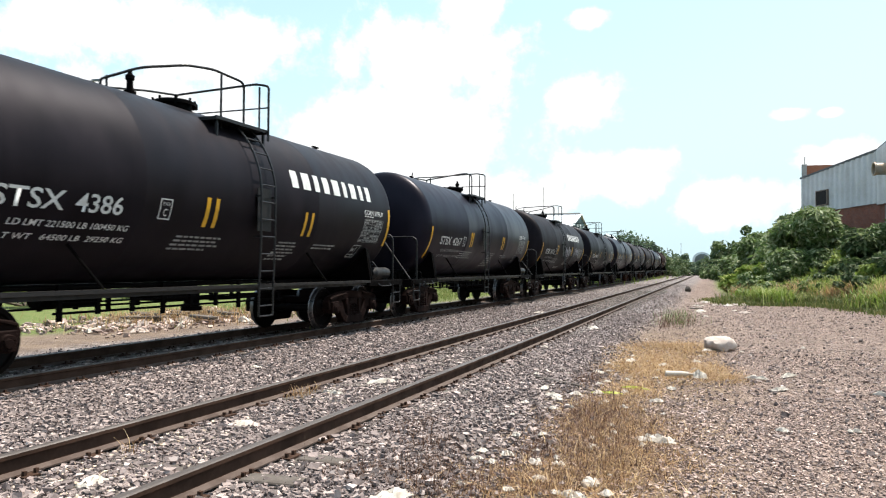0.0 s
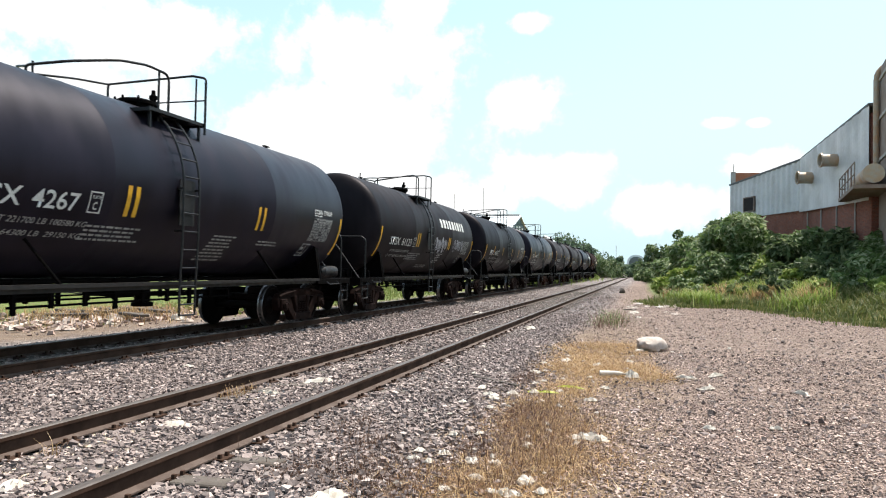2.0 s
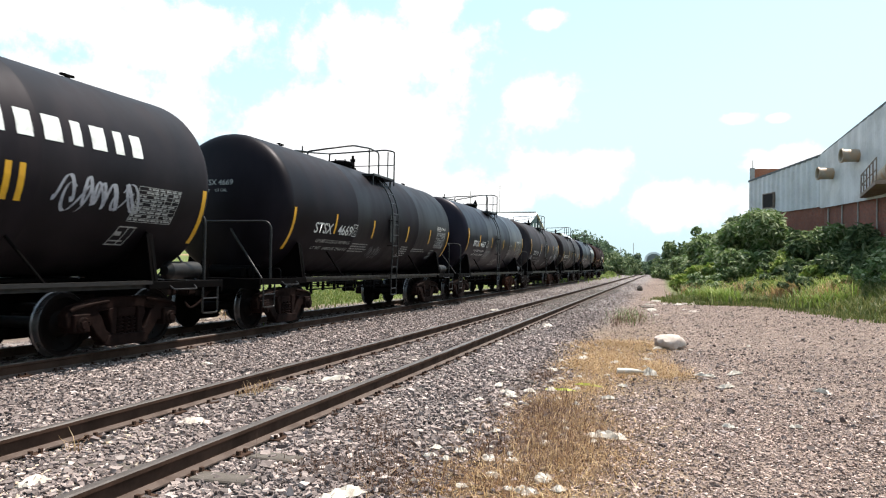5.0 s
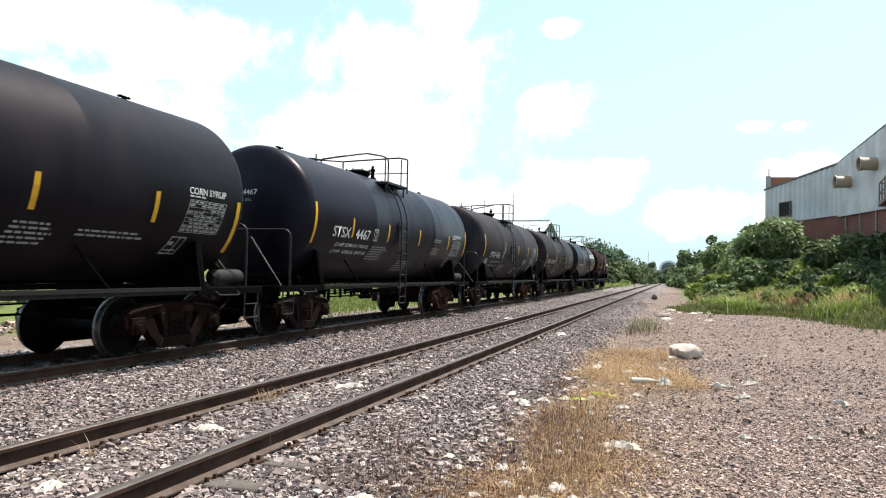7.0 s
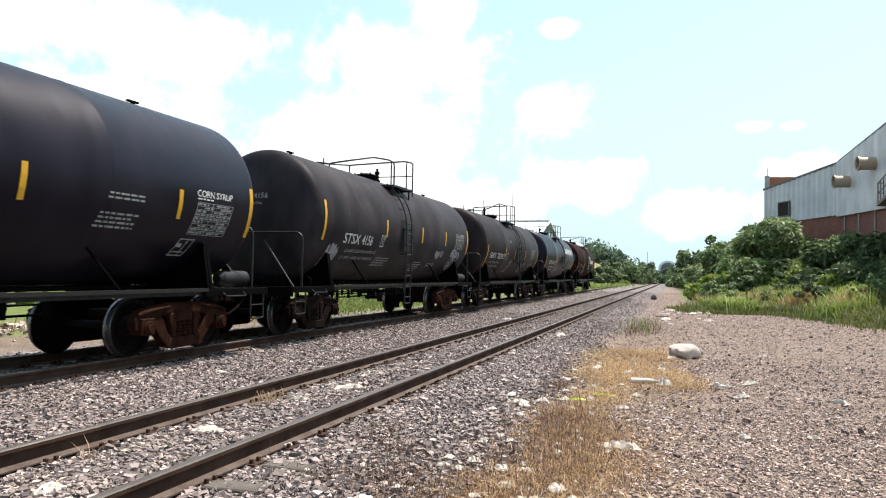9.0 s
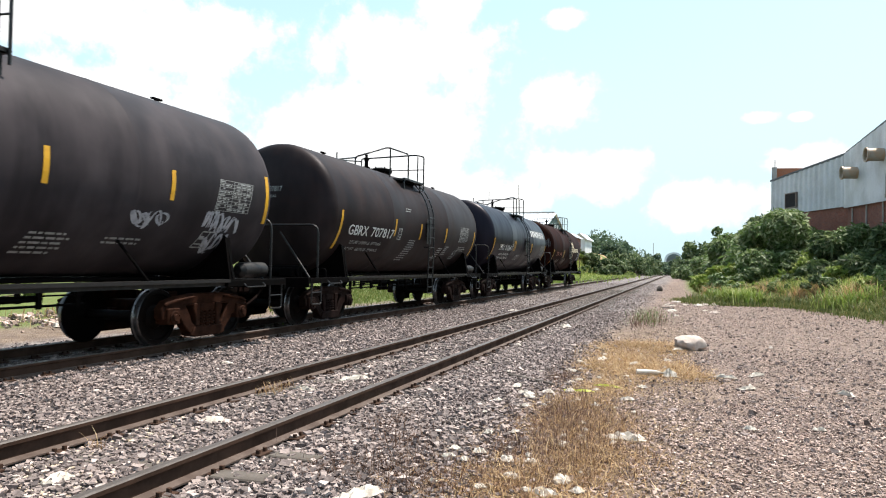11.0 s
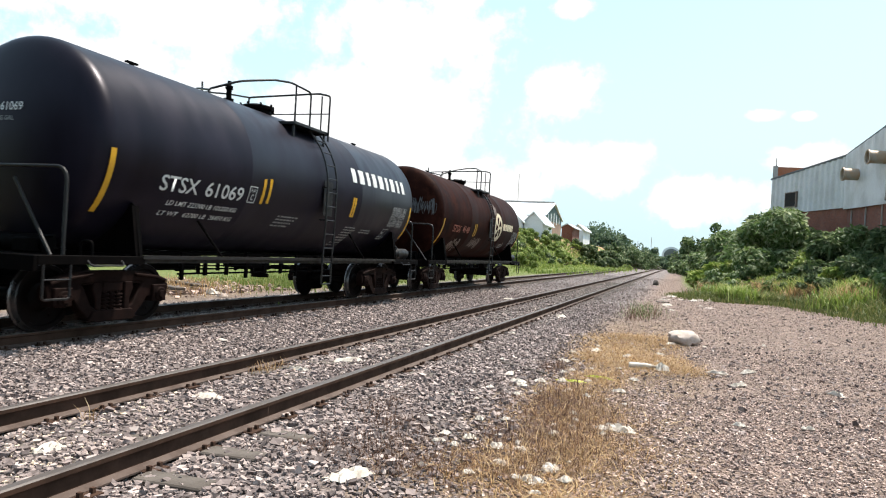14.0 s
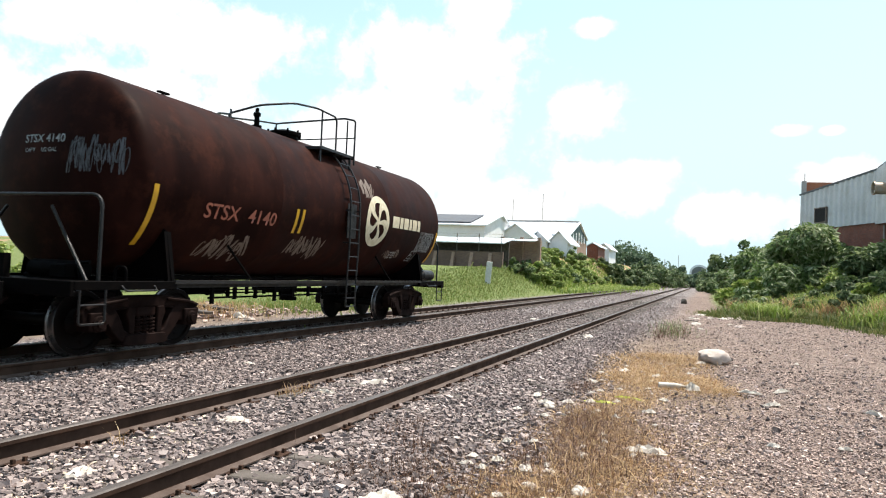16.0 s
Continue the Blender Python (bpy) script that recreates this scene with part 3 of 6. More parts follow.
def side_frame_mesh():
    """Cast truck side: deep top chord, wide sloping arms, columns, spring seat and bearing housings."""
    bm = bmesh.new()
    d = 0.085
    top = [(-1.17, 0.60), (-1.05, 0.72), (-0.72, 0.79), (-0.35, 0.83), (0.35, 0.83), (0.72, 0.79), (1.05, 0.72), (1.17, 0.60), (1.15, 0.43), (0.70, 0.43),
           (0.66, 0.60), (0.56, 0.66), (-0.56, 0.66), (-0.66, 0.60), (-0.70, 0.43), (-1.15, 0.43)]
    plate(bm, top, "X", -d, d)
    for s in (-1, 1):
        plate(bm, [(s * 0.72, 0.62), (s * 0.60, 0.655), (s * 0.52, 0.56), (s * 0.40, 0.33), (s * 0.28, 0.27), (s * 0.30, 0.12), (s * 0.47, 0.17), (s * 0.62, 0.31), (s * 0.72, 0.44)], "X", -d, d)
        plate(bm, [(s * 0.22, 0.67), (s * 0.36, 0.67), (s * 0.40, 0.58), (s * 0.33, 0.42), (s * 0.33, 0.28), (s * 0.22, 0.25)], "X", -d - 0.012, d + 0.012)
        plate(bm, [(s * 0.62, 0.655), (s * 0.36, 0.66), (s * 0.36, 0.64), (s * 0.60, 0.62)], "X", -d, d)
        box(bm, (0.01, s * AXLE, 0.48), (0.25, 0.30, 0.26))
        tube(bm, bend([(d, s * 1.12, 0.66), (d + 0.02, s * 0.9, 0.72), (d + 0.02, s * 0.40, 0.77)], 0.1), 0.03, 6)
        tube(bm, [(0.02, s * AXLE, WHEEL_R), (0.17, s * AXLE, WHEEL_R)], 0.115, 14)
        tube(bm, [(0.17, s * AXLE, WHEEL_R), (0.19, s * AXLE, WHEEL_R)], 0.07, 10)
        for k in range(3):
            a = 2.094 * k + 0.5
            tube(bm, [(0.165, s * AXLE + 0.085 * math.cos(a), WHEEL_R + 0.085 * math.sin(a)), (0.195, s * AXLE + 0.085 * math.cos(a), WHEEL_R + 0.085 * math.sin(a))], 0.02, 6)
    plate(bm, [(-0.46, 0.13), (-0.34, 0.10), (0.34, 0.10), (0.46, 0.13), (0.38, 0.27), (-0.38, 0.27)], "X", -0.12, 0.12)
    bmesh.ops.bevel(bm, geom=[e for e in bm.edges if e.calc_face_angle(0) > 0.6], offset=0.014, segments=1, affect="EDGES")
    return bm


def spring_mesh():
    bm = bmesh.new()
    pts = [(0.055 * math.cos(k * 0.785), 0.055 * math.sin(k * 0.785), 0.27 + 0.0065 * k) for k in range(40)]
    tube(bm, pts, 0.017, 5)
    tube(bm, [(0, 0, 0.26), (0, 0, 0.53)], 0.036, 8)
    return bm


def bolster_mesh():
    bm = bmesh.new()
    box(bm, (0, 0, 0.595), (2.16, 0.40, 0.15))
    box(bm, (0, 0, 0.47), (1.7, 0.34, 0.2))
    for s in (-1, 1):
        box(bm, (0, 0.46 * s, 0.42), (1.5, 0.09, 0.16))
        box(bm, (0.72 * s, 0, 0.42), (0.1, 0.8, 0.2))
    box(bm, (0, 0, 0.75), (0.5, 0.5, 0.16))
    bmesh.ops.bevel(bm, geom=bm.edges[:], offset=0.02, segments=1, affect="EDGES")
    tube(bm, [(-0.9, -0.45, 0.42), (0.9, -0.45, 0.42)], 0.04, 6)
    tube(bm, [(-0.9, 0.45, 0.42), (0.9, 0.45, 0.42)], 0.04, 6)
    return bm


def truck(car, end, red):
    mat = M_TRUCK_RED if red else M_TRUCK
    k = "_red" if red else ""
    t = part("truck", shared("bolster" + k, bolster_mesh, mat), None, car, "four-wheel cast steel truck", at=pose(0, TRUCK_Y[end], 0))
    for s in (1, -1):
        part("side_frame", shared("side_frame" + k, side_frame_mesh, mat, 30), None, t, at=pose(s * 1.0, 0, 0, 0, 0, 0 if s > 0 else 180))
        for dy in (-0.13, 0, 0.13):
            part("spring", shared("spring" + k, spring_mesh, mat, 60), None, t, at=pose(s * 1.04, dy, 0))
    wheels = []
    for s in (-1, 1):
        w = part("wheelset", shared("wheelset", wheelset_mesh, [M_WHEEL, M_TREAD], 35), None, t, at=pose(0, s * AXLE, WHEEL_R))
        wheels.append((w, s * AXLE))
    return wheels


def centre_sill_mesh():
    bm = bmesh.new()
    for s in (-1, 1):
        box(bm, (0, s * 5.75, 0.86), (0.36, 2.3, 0.32))
        box(bm, (0, s * 4.88, 1.03), (2.7, 0.34, 0.1))
    box(bm, (0, 0, 1.07), (0.9, 9.0, 0.06))
    bmesh.ops.bevel(bm, geom=bm.edges[:], offset=0.012, segments=1, affect="EDGES")
    return bm


def side_sill_mesh():
    bm = bmesh.new()
    box(bm, (0, 0, 1.045), (0.09, 9.7, 0.055))
    box(bm, (-0.04, 0, 1.0), (0.012, 9.7, 0.09))
    return bm


def end_platform_mesh():
    bm = bmesh.new()
    box(bm, (0, -0.62, 1.02), (2.95, 0.62, 0.06))
    box(bm, (0, -0.95, 0.96), (2.95, 0.06, 0.2))
    for s in (-1, 1):
        box(bm, (s * 1.45, 0.0, 1.0), (0.07, 1.85, 0.12))
        box(bm, (s * 1.30, 0.62, 0.99), (0.25, 0.6, 0.05))
    bmesh.ops.bevel(bm, geom=bm.edges[:], offset=0.008, segments=1, affect="EDGES")
    return bm


def brake_box_mesh():
    bm = bmesh.new()
    box(bm, (0.55, -0.25, 1.16), (0.3, 0.25, 0.2))
    bmesh.ops.bevel(bm, geom=bm.edges[:], offset=0.02, segments=1, affect="EDGES")
    return bm


def brake_cylinder_mesh():
    bm = bmesh.new()
    tube(bm, [(-0.2, -0.1, 1.18), (0.75, -0.1, 1.18)], 0.13, 12)
    return bm


def brake_post_mesh():
    bm = bmesh.new()
    box(bm, (0.15, -0.85, 1.2), (0.12, 0.1, 0.35))
    return bm


def end_fittings_mesh():
    """Bent air pipe on the end platform."""
    bm = bmesh.new()
    tube(bm, bend([(1.1, 0.1, 1.05), (1.1, 0.1, 1.25), (1.3, 0.1, 1.25), (1.3, 0.1, 1.05)], .08), 0.022, 6)
    return bm


def valve_handle_mesh():
    bm = bmesh.new()
    tube(bm, [(0.9, -0.3, 1.05), (0.9, -0.3, 1.28), (1.05, -0.3, 1.3)], 0.03, 6)
    return bm


def cylinder_tank_mesh():
    bm = bmesh.new()
    prof = [(-0.45, 0.001), (-0.44, 0.08), (-0.36, 0.15), (0.36, 0.15), (0.44, 0.08), (0.45, 0.001)]
    lathe(bm, prof, "Y", 20)
    return bm


def step_mesh():
    bm = bmesh.new()
    tube(bm, bend([(0, -0.21, 1.0), (0, -0.21, 0.5), (0, 0.21, 0.5), (0, 0.21, 1.0)], 0.05), 0.016, 6)
    tube(bm, [(0, -0.21, 0.75), (0, 0.21, 0.75)], 0.013, 6)
    return bm


def grab_mesh():
    bm = bmesh.new()
    tube(bm, bend([(0, -0.3, 0.0), (0.08, -0.3, -0.07), (0.08, 0.3, -0.07), (0, 0.3, 0)], 0.05), 0.013, 6)
    return bm


def end_rail_mesh():
    bm = bmesh.new()
    tube(bm, bend([(-1.42, 0, 1.0), (-1.42, 0, 2.2), (1.42, 0, 2.2), (1.42, 0, 1.0)], 0.2, 5), 0.024, 8)
    tube(bm, [(0.42, 0.1, 2.05), (1.24, -0.02, 1.05)], 0.022, 8)
    tube(bm, [(-0.42, 0.1, 2.05), (-1.24, -0.02, 1.05)], 0.022, 8)
    return bm


def coupler_mesh():
    bm = bmesh.new()
    box(bm, (0, -0.28, 0.86), (0.16, 0.62, 0.17))
    box(bm, (0.03, -0.58, 0.86), (0.30, 0.24, 0.27))
    box(bm, (-0.1, -0.70, 0.86), (0.10, 0.14, 0.25))
    bmesh.ops.bevel(bm, geom=bm.edges[:], offset=0.03, segments=2, affect="EDGES")
    tube(bm, bend([(0.3, -0.2, 0.8), (0.32, -0.45, 0.62), (0.2, -0.66, 0.45), (0.1, -0.70, 0.6)], 0.15), 0.025, 7)
    tube(bm, bend([(0.1, -0.05, 1.0), (0.55, -0.25, 1.0), (0.9, -0.25, 0.85)], .08), 0.014, 6)
    return bm


def saddle_mesh():
    bm = bmesh.new()
    out = [(1.47, 1.0), (1.49, 1.10), (1.36, 1.78)]
    for k in range(9):
        a = -0.55 - k * 0.115
        out.append(((TANK_R + 0.003) * math.cos(a) + (0.0), TANK_Z + (TANK_R + 0.003) * math.sin(a)))
    out.append((0.2, 1.0))
    plate(bm, out, "Y", -0.012, 0.012)
    b2 = [(x + 0.012, z) for x, z in ((1.47, 1.05), (1.345, 1.79))]
    plate(bm, [b2[0], b2[1], (b2[1][0] - 0.02, b2[1][1]), (b2[0][0] - 0.02, b2[0][1])], "Y", -0.07, 0.07)
    return bm


def brace_mesh():
    bm = bmesh.new()
    tube(bm, [(1.46, 0.0, 1.05), (1.17, -0.35, 1.66)], 0.022, 6)
    return bm


def under_rack_mesh():
    """Pipes and hangers below the tank between the trucks."""
    bm = bmesh.new()
    for x in (0.55, -0.6):
        tube(bm, [(x, -2.9, 0.72), (x, 2.6, 0.72)], 0.02, 6)
        tube(bm, [(x, -2.9, 0.86), (x, 2.6, 0.86)], 0.014, 6)
        for k in range(9):
            y = -2.8 + 0.66 * k
            box(bm, (x, y, 0.86), (0.05, 0.07, 0.36 if k % 3 else 0.5))
    box(bm, (0.2, -0.3, 0.93), (0.5, 0.9, 0.26))
    tube(bm, [(0.1, 0.4, 1.0), (0.1, 0.4, 0.66)], 0.14, 12)
    tube(bm, [(0.1, 0.4, 0.66), (0.1, 0.4, 0.58)], 0.19, 12)
    tube(bm, bend([(0.1, 0.6, 0.8), (0.5, 0.9, 0.8), (0.5, 1.9, 0.82)], 0.15), 0.04, 8)
    tube(bm, [(-0.4, -2.4, 0.9), (-0.4, -1.3, 0.9)], 0.17, 14)
    return bm


def walkway_mesh():
    """Grated platform beside the manway."""
    bm = bmesh.new()
    box(bm, (1.0, 0.27, 3.86), (0.44, 1.46, 0.03))
    for y in (-0.45, 0.25, 1.0):
        box(bm, (1.0, y, 3.835), (0.46, 0.05, 0.04))
    for y in (-0.38, 0.94):
        box(bm, (1.17, y, 3.69), (0.04, 0.04, 0.32))
        box(bm, (0.84, y, 3.83), (0.04, 0.04, 0.10))
    box(bm, (1.23, 0.27, 3.855), (0.02, 1.5, 0.055))
    return bm


def top_rail_mesh(kind):
    def build():
        bm = bmesh.new()
        off = {0: 0.0, 1: -0.3, 2: -0.35, 3: -0.55, 4: 0.0, 5: -0.1}[kind]
        if kind == 1:      # squarer rails
            tube(bm, bend([(0.45, -2.15, 4.06), (0.45, -2.15, 4.26), (0.75, -1.9, 4.40), (0.98, -1.15, 4.66), (0.98, 0.43, 4.70), (0.98, 0.43, 3.9)], 0.16, 5), 0.022, 8)
            tube(bm, [(0.45, -2.15, 4.24), (-0.6, -1.2, 4.36), (-0.85, 0.0, 4.5), (-0.85, 1.02, 4.62)], 0.02, 8)
            tube(bm, [(0.98, -0.98, 4.66), (0.98, -0.98, 3.84)], 0.02, 8)
        else:
            e, g, r = {0: (-2.0, 0.02, 0.66), 2: (-2.2, 0.0, 0.22), 3: (-1.75, 0.1, 0.36), 4: (-1.75, 0.02, 0.66), 5: (-2.2, -0.2, 0.5)}[kind]
            low = 0.1 if kind in (2, 3, 5) else 0.0
            tube(bm, bend([(0.12, e, 4.10), (0.12, e - 0.02, 4.24), (0.6, e + 0.3, 4.46 - low), (0.98, e + 0.9, 4.62 - low), (0.98, -0.2, 4.72 - low), (0.98, r, 4.70 - low), (0.98, r, 3.9)], 0.14, 5), 0.022, 8)
            tube(bm, bend([(0.12, e, 4.23), (-0.4, e + 0.3, 4.34), (-0.85, e + 0.9, 4.42), (-0.85, 0.2, 4.60), (-0.85, 1.02, 4.70)], 0.15), 0.02, 8)
            tube(bm, [(0.98, g, 4.70 - low), (0.98, g, 3.66)], 0.02, 8)
        tube(bm, bend([(1.26, 1.02, 3.68), (1.26, 1.02, 4.70), (0.98, 1.02, 4.76), (-0.85, 1.02, 4.70), (-0.85, 1.02, 3.9)], 0.06), 0.022, 8)
        tube(bm, [(1.06, 1.02, 4.70), (1.06, 1.02, 3.9)], 0.018, 8)
        tube(bm, [(1.26, 1.02, 4.3), (-0.85, 1.02, 4.3)], 0.014, 6)
        tube(bm, [(-0.85, -0.7, 4.66), (-0.85, -0.7, 3.84)], 0.02, 8)
        bmesh.ops.translate(bm, verts=bm.verts[:], vec=(0, off, 0))
        return bm
    return shared("top_rail_%d" % kind, build, M_RAILING, 50)


def ladder_mesh():
    bm = bmesh.new()
    path = [((TANK_R + 0.12) * math.cos(a), TANK_Z + (TANK_R + 0.12) * math.sin(a)) for a in np.linspace(0.92, 0.10, 8)]
    path += [(1.63, 2.55), (1.63, 1.8), (1.60, 1.0), (1.60, 0.52)]
    for y in (-0.21, 0.21):
        tube(bm, [(x, 0.47 + y, z) for x, z in path], 0.02, 6)
    run, d = 0.0, 0.12
    for (x0, z0), (x1, z1) in zip(path, path[1:]):
        ln = math.hypot(x1 - x0, z1 - z0)
        while d < run + ln:
            u = (d - run) / ln
            x, z = x0 + (x1 - x0) * u, z0 + (z1 - z0) * u
            tube(bm, [(x, 0.26, z), (x, 0.68, z)], 0.014, 6)
            d += 0.30
        run += ln
    tube(bm, [(1.60, 0.26, 0.52), (1.60, 0.68, 0.52)], 0.016, 6)
    for z in (2.6, 1.9, 1.1):
        for y in (0.26, 0.68):
            box(bm, (1.55, y, z), (0.16, 0.03, 0.03))
    for z0, z1 in ((2.0, 2.75),):      # guard plate behind the rungs
        box(bm, (1.545, 0.47, (z0 + z1) / 2), (0.012, 0.40, z1 - z0))
    return bm


def manway_mesh():
    bm = bmesh.new()
    lathe(bm, [(4.05, 0.30), (4.20, 0.30), (4.20, 0.36), (4.25, 0.36), (4.28, 0.30), (4.32, 0.12), (4.33, 0.001)], "Z", 20)
    for k in range(8):
        a = k * math.pi / 4
        tube(bm, [(0.34 * math.cos(a), 0.34 * math.sin(a), 4.16), (0.34 * math.cos(a), 0.34 * math.sin(a), 4.31)], 0.022, 6)
    box(bm, (0.0, 0.38, 4.25), (0.3, 0.1, 0.1))
    return bm


def valve_mesh():
    bm = bmesh.new()
    lathe(bm, [(4.08, 0.10), (4.15, 0.10), (4.15, 0.055), (4.32, 0.05), (4.34, 0.075), (4.40, 0.075), (4.42, 0.04), (4.50, 0.035), (4.50, 0.001)], "Z", 12)
    return bm


def fitting_mesh():
    bm = bmesh.new()
    tube(bm, [(0, 0, 4.08), (0, 0, 4.16)], 0.04, 8)
    box(bm, (0, 0, 4.17), (0.06, 0.24, 0.03))
    return bm


def end_tape_mesh(y, z0):
    bm = bmesh.new()
    shell_quad(bm, y - 0.05, y + 0.05, z0, z0 + 0.88, 0.007)
    return bm


def plate_mark_mesh(y, up):
    bm = bmesh.new()
    y0, y1, z0, z1, w = y, y + 0.24, 2.06 + up, 2.36 + up, 0.018
    for a, b, c, d in ((y0, y1, z0, z0 + w), (y0, y1, z1 - w, z1), (y0, y0 + w, z0, z1), (y1 - w, y1, z0, z1)):
        shell_quad(bm, a, b, c, d)
    return bm


def table_mesh(seed, z1):
    """Ruled panel: frame, columns and rows of print."""
    rnd = random.Random(seed)
    bm = bmesh.new()
    y0, y1, z0 = 4.5, 5.46, z1 - 0.52
    lean = 0.10
    def skew(z):
        return lean * (z1 - z) / (z1 - z0) * -1
    for k in range(10):
        z = z1 - k * (z1 - z0) / 9
        shell_quad(bm, y0 + skew(z), y1 + skew(z), z - 0.008, z, steps=1)
        y = y0 + 0.02
        while k < 9 and y < y1 - 0.06:
            w = rnd.uniform(0.04, 0.16)
            if rnd.random() < 0.8:
                shell_quad(bm, y + skew(z), min(y1 - 0.02, y + w) + skew(z), z - 0.044, z - 0.017, steps=1)
            y += w + 0.03
    for u in (0.0, 0.42, 0.66, 0.84, 1.0):
        y = y0 + (y1 - y0 - 0.014) * u
        shell_quad(bm, y - lean, y - lean + 0.014, z0, z1, 0.007, lean)
    return bm


def placard_mesh(y0):
    bm = bmesh.new()
    y1, z0, z1, w = y0 + 0.36, 1.60, 1.88, 0.02
    lean = 0.10
    for a, b, c, d in ((y0, y1, z0, z0 + w), (y0 + lean, y1 + lean, z1 - w, z1)):
        shell_quad(bm, a, b, c, d)
    for y in (y0, y0 + 0.2, y1 - w):
        shell_quad(bm, y, y + w, z0, z1, 0.007, lean)
    shell_quad(bm, y0 + 0.05, y0 + 0.32, 1.655, 1.675)
    shell_quad(bm, y0 + 0.08, y0 + 0.2, 1.74, 1.80)
    return bm


def name_blocks(car, y0, y1, z0, z1, material, widths, gap=0.11, label="plain white painted block"):
    """A painted company name, as plain blocks of its size."""
    total = sum(widths)
    k = (y1 - y0 - gap * (len(widths) - 1)) / total
    y = y0
    for w in widths:
        bm = bmesh.new()
        shell_quad(bm, y, y + w * k, z0, z1)
        part("painted_block", bm, material, car, label)
        y += w * k + gap


def round_mark_mesh():
    """A round badge: a cream ring, a pinwheel of five arms, the petals between them bare."""
    bm = bmesh.new()
    cy, cz, r = 1.94, 2.47, 0.58
    def spot(u, v):
        return on_tank(cy + u, 0, 0.007, (cz - TANK_Z + v) / TANK_R)
    n = 40
    ring = [[bm.verts.new(spot(q * r * math.cos(6.2832 * k / n), q * r * math.sin(6.2832 * k / n))) for k in range(n)] for q in (0.78, 0.92, 1.06)]
    for a, b in zip(ring, ring[1:]):
        for k in range(n):
            bm.faces.new((a[k], a[(k + 1) % n], b[(k + 1) % n], b[k]))
    for p in range(5):
        a = math.pi / 2 + (p + 0.5) * 2 * math.pi / 5
        rows = []
        for k in range(7):
            q = r * 0.80 * k / 6
            turn = a + 0.35 * math.sin(k / 6 * 3.0)
            w = r * (0.05 + 0.24 * (k / 6) ** 3 + 0.03 * (1 - k / 6))
            cu, cv = q * math.cos(turn), q * math.sin(turn)
            du, dv = -math.sin(turn) * w, math.cos(turn) * w
            rows.append((bm.verts.new(spot(cu - du, cv - dv)), bm.verts.new(spot(cu + du, cv + dv))))
        for (a0, b0), (a1, b1) in zip(rows, rows[1:]):
            bm.faces.new((a0, b0, b1, a1))
    return bm


